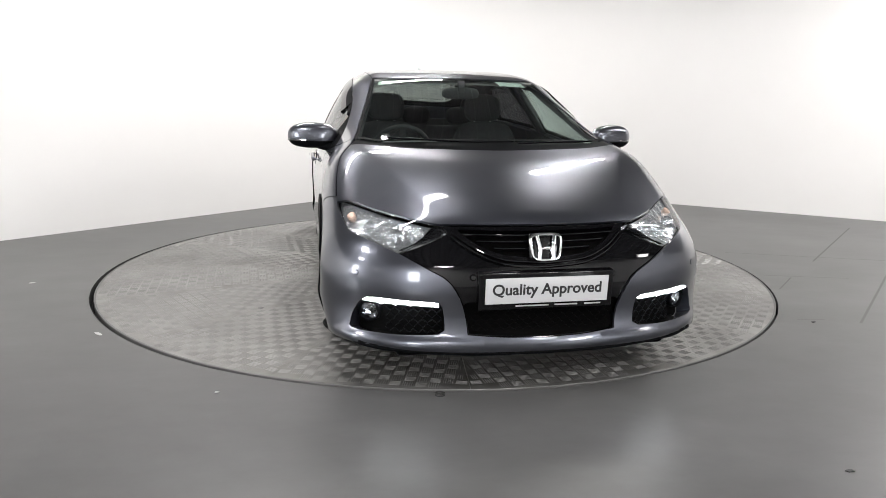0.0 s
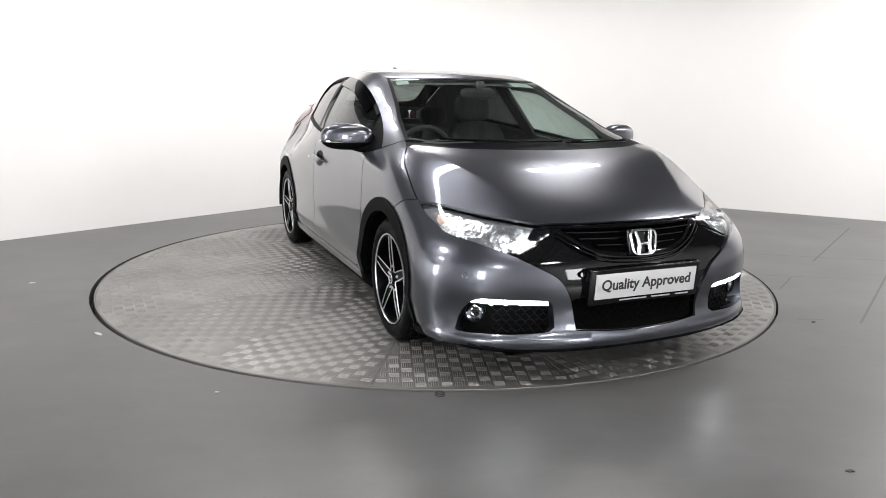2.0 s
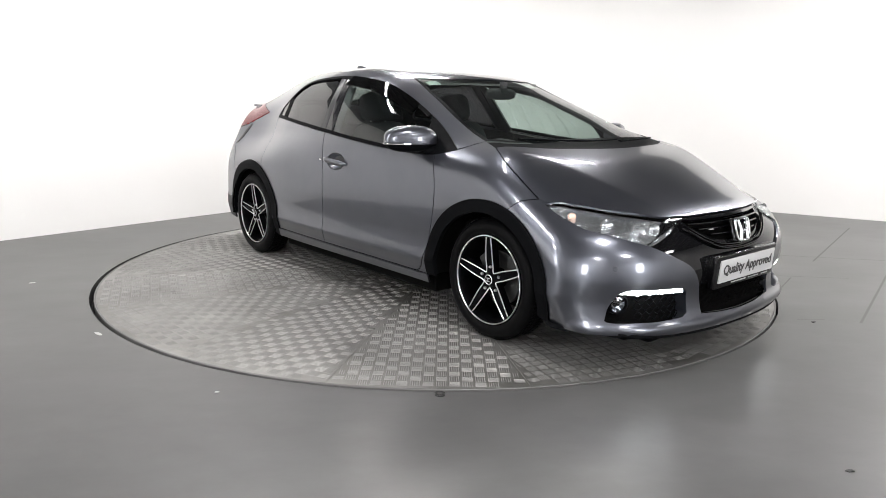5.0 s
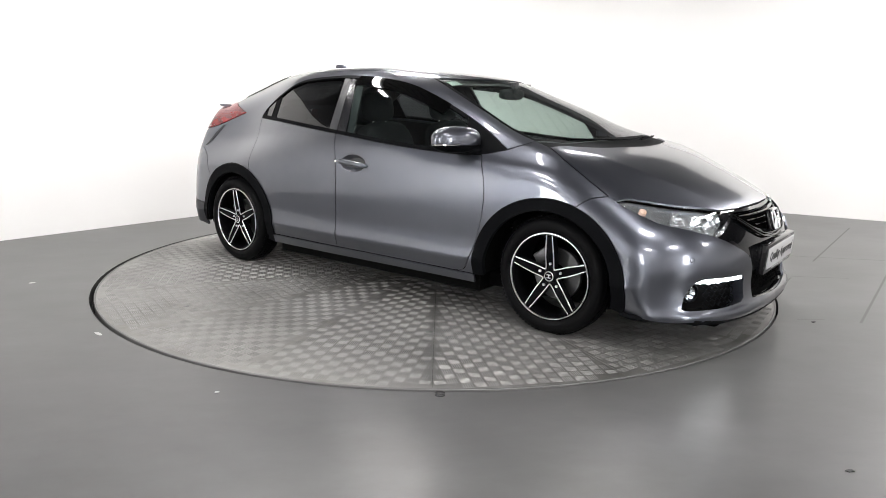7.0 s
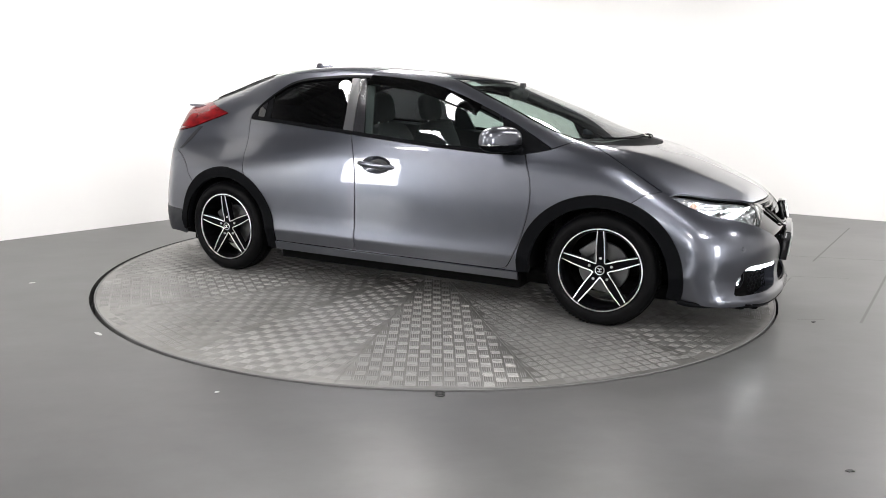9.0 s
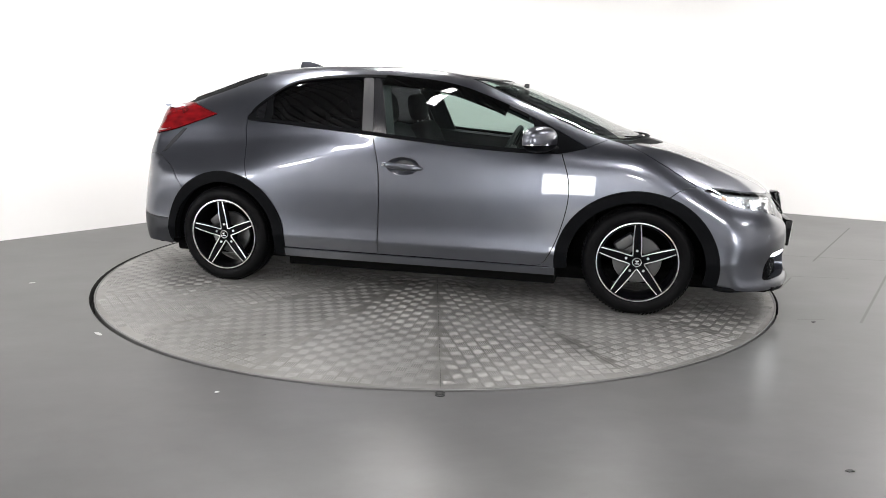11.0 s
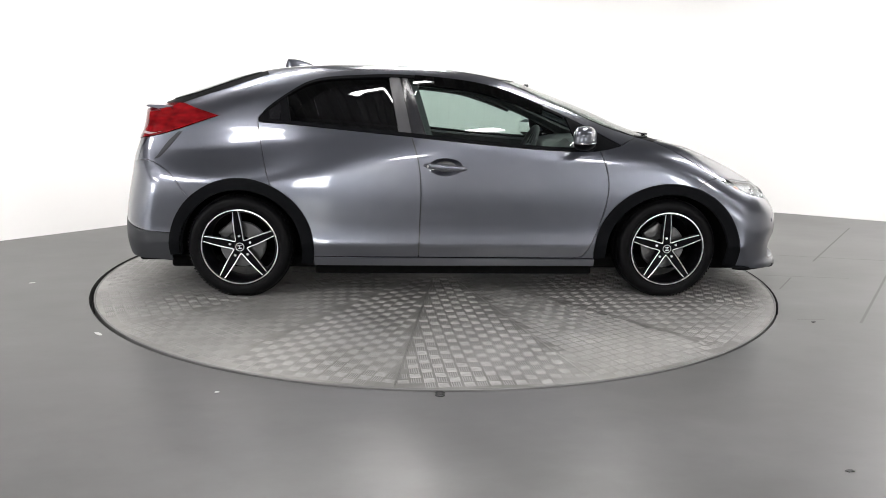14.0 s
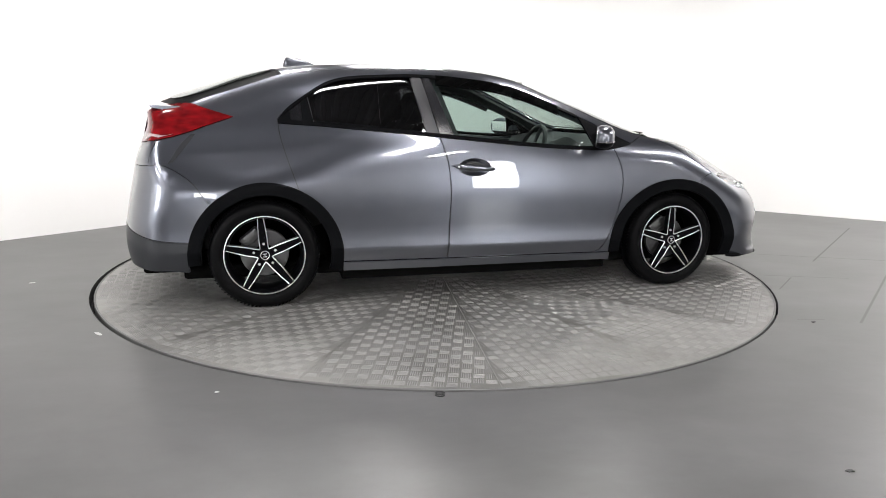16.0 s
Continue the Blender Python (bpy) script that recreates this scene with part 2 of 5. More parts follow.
def normals_of(p):
    e, g = 2e-3, []
    for k in range(3):
        d = np.zeros(3)
        d[k] = e
        g.append(body_field(p + d) - body_field(p - d))
    g = np.stack(g, -1)
    return g / np.maximum(np.linalg.norm(g, axis=-1, keepdims=True), 1e-9)


def snap(p):
    """Draw points near the body onto its surface."""
    p = np.asarray(p, float)
    for _ in range(5):
        p = p - normals_of(p) * np.clip(body_field(p), -0.03, 0.03)[:, None] * 0.8
    return p


def on_side(pts):
    """Points of the right flank from (x, z)."""
    a = np.array([(x, -1.4, z) for x, z in pts], float)
    return cast(a, (0, 1, 0), 1.4)


def on_top(pts):
    a = np.array([(x, y, 2.0) for x, y in pts], float)
    return cast(a, (0, 0, -1), 1.8)


def on_front(pts):
    a = np.array([(2.6, y, z) for y, z in pts], float)
    return cast(a, (-1, 0, 0), 2.0)


def on_rear(pts):
    a = np.array([(-2.6, y, z) for y, z in pts], float)
    return cast(a, (1, 0, 0), 2.0)
# ---- building helpers ----
def mesh_object(name, verts, faces, mat, parent=None, label="", normals=None, smooth=True):
    me = bpy.data.meshes.new(name)
    me.from_pydata([tuple(float(c) for c in v) for v in verts], [], [tuple(int(i) for i in f) for f in faces])
    if mat:
        me.materials.append(mat)
    if smooth:
        me.shade_smooth()
    if normals is not None:
        me.normals_split_custom_set_from_vertices([tuple(float(c) for c in n) for n in normals])
    ob = new(name, me)
    if parent:
        ob.parent = parent
    if label:
        ob["label"] = label
    return ob


def part(name, bm, mat, parent=None, label="", smooth=True):
    me = bpy.data.meshes.new(name)
    bmesh.ops.recalc_face_normals(bm, faces=bm.faces)
    bm.to_mesh(me)
    bm.free()
    if mat:
        me.materials.append(mat)
    if smooth:
        me.shade_smooth()
        me.set_sharp_from_angle(angle=radians(38))
    ob = new(name, me)
    if parent:
        ob.parent = parent
    if label:
        ob["label"] = label
    return ob


def box(bm, x0, x1, y0, y1, z0, z1, bevel=0.0, m=None):
    g = bmesh.ops.create_cube(bm, size=1.0)
    vs = g["verts"]
    for v in vs:
        v.co = Vector(((x0 + x1) / 2 + v.co.x * (x1 - x0), (y0 + y1) / 2 + v.co.y * (y1 - y0), (z0 + z1) / 2 + v.co.z * (z1 - z0)))
    if bevel:
        es = list({e for v in vs for e in v.link_edges})
        r = bmesh.ops.bevel(bm, geom=es, offset=bevel, segments=3, profile=0.5, affect="EDGES")
        vs = list({v for v in vs if v.is_valid} | set(r["verts"]))
    if m is not None:
        bmesh.ops.transform(bm, matrix=m, verts=vs)
    return vs


def tube(bm, pts, radius, seg=10, closed=False, radii=None):
    """A round bar along a line of points."""
    pts = [Vector(p) for p in pts]
    n, rings = len(pts), []
    side = None
    for i, p in enumerate(pts):
        a = pts[(i - 1) % n] if (closed or i > 0) else p
        b = pts[(i + 1) % n] if (closed or i < n - 1) else p
        d = (b - a).normalized()
        if side is None:
            side = d.orthogonal().normalized()
        side = (side - d * side.dot(d)).normalized()
        up = d.cross(side)
        r = radii[i] if radii else radius
        rings.append([bm.verts.new(p + (side * math.cos(t) + up * math.sin(t)) * r) for t in [2 * math.pi * k / seg for k in range(seg)]])
    for i in range(n if closed else n - 1):
        a, b = rings[i], rings[(i + 1) % n]
        for k in range(seg):
            bm.faces.new((a[k], a[(k + 1) % seg], b[(k + 1) % seg], b[k]))
    if not closed:
        bm.faces.new(rings[0][::-1])
        bm.faces.new(rings[-1])


def lathe(bm, profile, seg=48, m=None):
    """Turn (radius, height) pairs round the z axis."""
    rings = []
    for r, h in profile:
        if r < 1e-6:
            rings.append([bm.verts.new((0, 0, h))])
        else:
            rings.append([bm.verts.new((r * math.cos(2 * math.pi * k / seg), r * math.sin(2 * math.pi * k / seg), h)) for k in range(seg)])
    for a, b in zip(rings, rings[1:]):
        for k in range(seg):
            q = (k + 1) % seg
            if len(a) == 1 and len(b) > 1:
                bm.faces.new((a[0], b[q], b[k]))
            elif len(b) == 1 and len(a) > 1:
                bm.faces.new((a[k], a[q], b[0]))
            elif len(a) > 1:
                bm.faces.new((a[k], a[q], b[q], b[k]))
    if m is not None:
        bmesh.ops.transform(bm, matrix=m, verts=[v for ring in rings for v in ring])


def line(points, step=0.025):
    """A smooth line through points of space (Catmull-Rom), at even steps."""
    p = np.asarray(points, float)
    if len(p) == 2:
        n = max(2, int(np.linalg.norm(p[1] - p[0]) / step) + 1)
        return p[0] + (p[1] - p[0]) * np.linspace(0, 1, n)[:, None]
    ext = np.vstack([2 * p[0] - p[1], p, 2 * p[-1] - p[-2]])
    out = []
    for i in range(1, len(ext) - 2):
        a, b, c, d = ext[i - 1:i + 3]
        n = max(1, int(round(np.linalg.norm(c - b) / step)))
        for t in np.arange(n) / n:
            out.append(0.5 * (2 * b + (c - a) * t + (2 * a - 5 * b + 4 * c - d) * t * t + (3 * b - a - 3 * c + d) * t ** 3))
    out.append(p[-1])
    return np.array(out)


def contour(*edges):
    """One closed outline from lines that follow one another."""
    out = []
    for e in edges:
        for q in e:
            if not out or np.linalg.norm(q - out[-1]) > 1e-3:
                out.append(np.asarray(q, float))
    if np.linalg.norm(out[0] - out[-1]) < 1e-3:
        out.pop()
    return np.array(out)


def inside_of(poly, q):
    """Which of the points q lie inside a polygon."""
    x, y = q[:, 0], q[:, 1]
    r = np.zeros(len(q), bool)
    for (x0, y0), (x1, y1) in zip(poly, np.roll(poly, -1, 0)):
        if y0 != y1:
            r ^= ((y0 > y) != (y1 > y)) & (x < (x1 - x0) * (y - y0) / (y1 - y0) + x0)
    return r


def edge_distance(poly, q):
    best = np.full(len(q), 9.0)
    for a, b in zip(poly, np.roll(poly, -1, 0)):
        ab = b - a
        t = np.clip(((q - a) @ ab) / max(ab @ ab, 1e-12), 0, 1)
        best = np.minimum(best, np.linalg.norm(q - a - t[:, None] * ab, axis=1))
    return best


def shrink(poly, d):
    area = 0.5 * np.sum(poly[:, 0] * np.roll(poly[:, 1], -1) - np.roll(poly[:, 0], -1) * poly[:, 1])
    t = np.roll(poly, -1, 0) - np.roll(poly, 1, 0)
    t /= np.maximum(np.linalg.norm(t, axis=1, keepdims=True), 1e-9)
    return poly + np.stack([-t[:, 1], t[:, 0]], 1) * d * (1 if area > 0 else -1)


def sheet(outline, way, cell=0.035, lift=0.0, gap=0.002, flange=0.012, holes=(), hole_flange=None):
    """A piece of the body's skin inside an outline, seen along way: vertices, faces, normals."""
    from mathutils.geometry import delaunay_2d_cdt
    way = np.array(way, float) / np.linalg.norm(way)
    u = np.cross(way, (0, 0, 1) if abs(way[2]) < 0.9 else (1, 0, 0))
    u /= np.linalg.norm(u)
    v = np.cross(u, way)
    outline, holes = snap(outline), [snap(h) for h in holes]
    flat = lambda p: np.stack([p @ u, p @ v], 1)
    loops = [shrink(flat(outline), gap)] + [shrink(flat(h), -gap) for h in holes]
    lo, hi = loops[0].min(0), loops[0].max(0)
    gx, gy = np.meshgrid(np.arange(lo[0], hi[0], cell), np.arange(lo[1], hi[1], cell))
    gx[1::2] += cell / 2
    grid = np.stack([gx.ravel(), gy.ravel()], 1)
    keep = inside_of(loops[0], grid) & (edge_distance(loops[0], grid) > cell * 0.45)
    for h in loops[1:]:
        keep &= ~inside_of(h, grid) & (edge_distance(h, grid) > cell * 0.45)
    grid = grid[keep]
    pts, edges = [], []
    for lp in loops:
        s = len(pts)
        pts += [Vector(q) for q in lp]
        edges += [(s + i, s + (i + 1) % len(lp)) for i in range(len(lp))]
    pts += [Vector(q) for q in grid]
    vs, _, fs, _, _, _ = delaunay_2d_cdt(pts, edges, [], 0, 1e-6)
    q = np.array([tuple(a) for a in vs])
    tri = np.array([f for f in fs if len(f) == 3])
    mid = q[tri].mean(1)
    ok = inside_of(loops[0], mid)
    for h in loops[1:]:
        ok &= ~inside_of(h, mid)
    tri = tri[ok]
    used = np.unique(tri)
    remap = -np.ones(len(q), int)
    remap[used] = np.arange(len(used))
    q, tri = q[used], remap[tri]
    base = q[:, :1] * u + q[:, 1:] * v
    centre = float(np.mean(outline @ way))
    p = cast(base + way * (centre - 1.3), way, 2.6, 320)
    n = normals_of(p)
    p = p + n * lift
    fn = np.cross(p[tri[:, 1]] - p[tri[:, 0]], p[tri[:, 2]] - p[tri[:, 0]])
    flip = np.einsum("ij,ij->i", fn, n[tri[:, 0]]) < 0
    tri[flip] = tri[flip][:, ::-1]
    verts, normals, faces = list(p), list(n), [tuple(t) for t in tri]
    if flange:
        count = {}
        for t in tri:
            for a, b in ((t[0], t[1]), (t[1], t[2]), (t[2], t[0])):
                count[(a, b)] = 1
        rim = [(a, b) for a, b in count if (b, a) not in count]
        deep = {}
        hole_d = hole_flange or flange
        in_hole = np.zeros(len(q), bool)
        for h in loops[1:]:
            in_hole |= edge_distance(h, q) < 1e-4
        for a, b in rim:
            for i in (a, b):
                if i not in deep:
                    d = hole_d if in_hole[i] else flange
                    deep[i] = (len(verts), len(verts) + 1)
                    verts += [p[i], p[i] - n[i] * d]
                    normals += [n[i], n[i]]
        for a, b in rim:
            faces.append((deep[b][0], deep[a][0], deep[a][1], deep[b][1]))
            e = p[b] - p[a]
            for i in (a, b):
                m = np.cross(e, n[i])
                m /= max(np.linalg.norm(m), 1e-9)
                for k in deep[i]:
                    normals[k] = m
    return np.array(verts), faces, np.array(normals)


def panel(name, outline, way, mat, parent, label="", both=True, **kw):
    """A body panel on the right flank and, mirrored, on the left one."""
    v, f, n = sheet(outline, way, **kw)
    made = [mesh_object(name, v, f, mat, parent, label, n)]
    if both:
        k = np.array([1, -1, 1])
        made.append(mesh_object(name, v * k, [t[::-1] for t in f], mat, parent, label, n * k))
    return made


def mirrored(pts):
    """A line over the whole width from its right half, which starts at the flank and ends on the centre line."""
    return np.vstack([pts, (pts * np.array([1, -1, 1]))[::-1]])


# ---- the room: white walls, painted floor, sheet ceiling ----
CORNERS = [(0.07, 5.04), (-7.5, -4.03), (1.63, -9.27), (9.2, -0.2)]
CEILING_Z, CLADDING_Z = 3.7, 2.55


def make_room():
    # a coved corner joins the two white walls
    bm = bmesh.new()
    c, a, b = Vector(CORNERS[0]), Vector(CORNERS[1]), Vector(CORNERS[3])
    da, db = (a - c).normalized(), (b - c).normalized()
    reach = 1.9
    rows = []
    for i in range(25):
        t = i / 24
        q = (c + da * reach) * (1 - t) ** 2 + c * 2 * t * (1 - t) + (c + db * reach) * t * t
        q += (da + db) * 0.003
        rows.append((bm.verts.new((*q, 0)), bm.verts.new((*q, CLADDING_Z))))
    for p, q in zip(rows, rows[1:]):
        bm.faces.new((p[0], p[1], q[1], q[0]))
    cove = part("wall_corner", bm, WALL, None)
    tagged(cove, "coved corner of the white studio wall", "wall", kind="structure")
    names = ["wall_left", "wall_rear_left", "wall_rear_right", "wall_right"]
    mid = Vector((sum(c[0] for c in CORNERS) / 4, sum(c[1] for c in CORNERS) / 4))
    for i, name in enumerate(names):
        a, b = Vector(CORNERS[i]), Vector(CORNERS[(i + 1) % 4])
        d = (b - a).normalized()
        n = Vector((d.y, -d.x))
        if n.dot(mid - a) > 0:
            n = -n
        bm = bmesh.new()
        q = [a - d * 0.15, b + d * 0.15, b + d * 0.15 + n * 0.15, a - d * 0.15 + n * 0.15]
        # unseen dark strip above the white, added to darken reflections in bonnet and glass
        top = CEILING_Z if "rear" in name else CLADDING_Z
        for z0, z1 in ((0, top), (top, CEILING_Z)):
            if z1 - z0 < 0.01:
                continue
            if z0 > 0:
                q = [p + n * 0.02 for p in q]
            lo = [bm.verts.new((*p, z0)) for p in q]
            hi = [bm.verts.new((*p, z1)) for p in q]
            fs = [bm.faces.new(lo), bm.faces.new(hi)]
            for k in range(4):
                fs.append(bm.faces.new((lo[k], lo[(k + 1) % 4], hi[(k + 1) % 4], hi[k])))
            for face in fs:
                face.material_index = 1 if z0 > 0 else 0
        w = part(name, bm, REAR_WALL if "rear" in name else WALL, None, smooth=False)
        w.data.materials.append(CEIL)
        tagged(w, "plain pale painted studio wall" if "rear" in name else "white studio wall with an unseen dark strip added under the ceiling", "wall", kind="structure")
    pts = [Vector(c) + (Vector(c) - mid).normalized() * 0.3 for c in CORNERS]
    bm = bmesh.new()
    # floor with a round well for the turntable
    seg = 128
    ring = [bm.verts.new((PIT_X + PIT_R * math.cos(2 * math.pi * k / seg), PIT_R * math.sin(2 * math.pi * k / seg), 0)) for k in range(seg)]
    deep = [bm.verts.new((v.co.x, v.co.y, -0.08)) for v in ring]
    outer = [bm.verts.new((*p, 0)) for p in pts]
    for k in range(seg):
        bm.faces.new((ring[k], ring[(k + 1) % seg], deep[(k + 1) % seg], deep[k]))
    bm.faces.new(deep)
    es = [bm.edges.get((ring[k], ring[(k + 1) % seg])) for k in range(seg)] + [bm.edges.new((outer[k], outer[(k + 1) % 4])) for k in range(4)]
    bmesh.ops.triangle_fill(bm, edges=es, use_beauty=True, normal=(0, 0, 1))
    # pit faces take a dark colour that paints in the shade of the gap
    for face in bm.faces:
        face.material_index = 1 if min(v.co.z for v in face.verts) < -0.001 else 0
    f = part("floor", bm, FLOOR, None, smooth=False)
    f.data.materials.append(PIT_SHADE)
    tagged(f, "grey painted concrete floor with a glossy finish", "floor", kind="structure")
    bm = bmesh.new()
    box(bm, -11, 11, -11, 8, CEILING_Z, CEILING_Z + 0.1)
    tagged(part("ceiling", bm, CEIL, None, smooth=False), "grey sheet ceiling above the studio", "ceiling", kind="structure")


PIT_R, PIT_X, DISC_R = 2.267, -0.007, 2.248
make_room()


def make_fixtures():
    """Twin-tube battens hung under the dark ceiling, all in one direction; one is added fill."""
    dirs = math.degrees(math.atan2(0.768, 0.641))
    for lx, ly, watts in LAMPS:
        light = new("ceiling_light")
        light.matrix_basis = pose(lx, ly, LAMP_Z, 0, 0, dirs)
        tagged(light, "white batten ceiling light with a lit tube", "light", "battens on the ceiling")
        bm = bmesh.new()
        box(bm, -0.78, 0.78, -0.07, 0.07, 0.0, 0.06, 0.01)
        part("housing", bm, TUBE_BODY, light)
        for y in (-0.035, 0.035):
            bm = bmesh.new()
            tube(bm, [(-0.75, y, -0.018), (0.75, y, -0.018)], 0.014, 10)
            part("lamp_tube", bm, GLOW, light)
        for x in (-0.6, 0.6):
            bm = bmesh.new()
            tube(bm, [(x, 0, 0.05), (x, 0, CEILING_Z - LAMP_Z)], 0.004, 6)
            part("hanger", bm, SILVER_TRIM, light)
        area_lamp(lx, ly, LAMP_Z - 0.045, 1.5, 0.13, watts, dirs)


def make_fill_panels():
    """Square lit panels added over the back of the room as unseen fill."""
    for lx, ly, watts in FILL_PANELS:
        light = new("fill_panel_light")
        light.matrix_basis = pose(lx, ly, LAMP_Z, 0, 0, 50.1)
        tagged(light, "square lit ceiling panel in a white frame, added as unseen fill", "light", "panels on the ceiling")
        bm = bmesh.new()
        box(bm, -0.33, 0.33, -0.33, 0.33, 0.0, 0.04, 0.006)
        part("frame", bm, TUBE_BODY, light)
        bm = bmesh.new()
        box(bm, -0.30, 0.30, -0.30, 0.30, -0.006, 0.002)
        part("diffuser", bm, PANEL_GLOW, light)
        for x in (-0.25, 0.25):
            bm = bmesh.new()
            tube(bm, [(x, 0, 0.03), (x, 0, CEILING_Z - LAMP_Z)], 0.003, 6)
            part("hanger", bm, SILVER_TRIM, light)
        area_lamp(lx, ly, LAMP_Z - 0.012, 0.6, 0.6, watts, 50.1)


def make_ceiling_ribs():
    """Trapezoid ribs of the sheet ceiling."""
    bm = bmesh.new()
    for i in range(-40, 41):
        x = i * 0.26
        q = [(x - 0.07, 0), (x - 0.045, -0.045), (x + 0.045, -0.045), (x + 0.07, 0)]
        a = [bm.verts.new((u, -11, CEILING_Z - 0.001 + z)) for u, z in q]
        b = [bm.verts.new((u, 8, CEILING_Z - 0.001 + z)) for u, z in q]
        for k in range(3):
            bm.faces.new((a[k], a[k + 1], b[k + 1], b[k]))
    tagged(part("ceiling_ribs", bm, CEIL, None, smooth=False), "dark ribbed ceiling sheet", "ceiling", kind="structure")


def make_glow_panes():
    """Bright frosted panes added in the walls behind the camera for reflections on the car."""
    for i, (x, y, w, z0, z1) in enumerate(PANES):
        wall = math.degrees(math.atan2(9.07, 7.57)) if i == 0 else math.degrees(math.atan2(-5.24, 9.13))
        win = new(f"window_{i + 1}")
        win.matrix_basis = pose(x, y, 0, 0, 0, wall)
        tagged(win, "unseen bright frosted pane in a grey frame, assumed from reflections", "window", kind="structure")
        bm = bmesh.new()
        box(bm, -w / 2, w / 2, -0.012, 0.012, z0, z1)
        part("pane", bm, PANE_GLOW, win, smooth=False)
        for x0, x1, c0, c1 in ((-w / 2 - 0.06, -w / 2, z0 - 0.06, z1 + 0.06), (w / 2, w / 2 + 0.06, z0 - 0.06, z1 + 0.06), (-w / 2, w / 2, z1, z1 + 0.06), (-w / 2, w / 2, z0 - 0.06, z0)):
            bm = bmesh.new()
            box(bm, x0, x1, -0.03, 0.03, c0, c1, 0.004)
            part("window_frame", bm, TRIM, win)


make_fixtures()
make_fill_panels()
make_ceiling_ribs()
make_glow_panes()


def floor_marks():
    """Joints, a floor eye and scuffs on the painted floor."""
    for (x0, y0), (x1, y1), w in (((2.93, 0.33), (4.12, 1.9), 0.007), ((2.26, -0.53), (2.49, -0.21), 0.005), ((2.37, -1.25), (3.6, 0.38), 0.007), ((2.36, 0.62), (3.6, 0.38), 0.005), ((2.33, -0.15), (2.9, -0.21), 0.004), ((2.04, -1.2), (2.2, -1.19), 0.003)):
        d = Vector((x1 - x0, y1 - y0)).normalized()
        n = Vector((-d.y, d.x)) * w
        bm = bmesh.new()
        bm.faces.new([bm.verts.new((x, y, 0.0006)) for x, y in ((x0 - n.x, y0 - n.y), (x1 - n.x, y1 - n.y), (x1 + n.x, y1 + n.y), (x0 + n.x, y0 + n.y))])
        tagged(part("floor_joint", bm, FLOOR_JOINT, None, smooth=False), "thin dark joint line in the painted floor", "floor joint", kind="structure")
    eye = new("floor_eye")
    eye.matrix_basis = pose(0.02, -2.292, 0.0)
    tagged(eye, "small double metal ring set in the floor", "floor fitting")
    for y in (-0.012, 0.012):
        bm = bmesh.new()
        tube(bm, [(0.018 * math.cos(a), y + 0.011 * math.sin(a), 0.002) for a in [2 * math.pi * i / 20 for i in range(20)]], 0.0028, 6, closed=True)
        part("ring", bm, FLOOR_DARK, eye)
    rnd = random.Random(11)
    for x, y, r, mat, label in ((1.372, -2.872, 0.018, FLOOR_DARK, "small dark chip on the floor"), (-2.58, -0.63, 0.022, FLOOR_MARK, "small pale scrap on the floor"), (-1.70, -1.60, 0.03, FLOOR_MARK, "small pale scrap on the floor"), (-0.89, -2.30, 0.012, FLOOR_MARK, "small pale scrap on the floor"), (-2.85, 1.63, 0.03, FLOOR_DARK, "small dark chip on the floor"), (2.11, -1.24, 0.02, FLOOR_DARK, "small dark chip on the floor")):
        bm = bmesh.new()
        n = 9
        r = r * 0.6
        top = [bm.verts.new((r * (0.6 + 0.6 * rnd.random()) * math.cos(2 * math.pi * k / n) * 1.5, r * (0.4 + 0.5 * rnd.random()) * math.sin(2 * math.pi * k / n), 0.003)) for k in range(n)]
        low = [bm.verts.new((v.co.x * 1.1, v.co.y * 1.1, 0.0)) for v in top]
        bm.faces.new(top)
        for k in range(n):
            bm.faces.new((top[k], low[k], low[(k + 1) % n], top[(k + 1) % n]))
        chip = part("floor_chip", bm, mat, None, smooth=False)
        chip.matrix_basis = pose(x, y, 0.0003, 0, 0, rnd.uniform(-40, 40))
        tagged(chip, label, "debris")


floor_marks()
# ---- the car ----
CAR_ANGLE, TURN_RATE, CAR_X, CAR_Y = -79.03, 5.841, 0.0812, 0.0176
turntable = new("turntable")
tagged(turntable, "round steel chequer-plate turntable flush in the floor", "turntable")


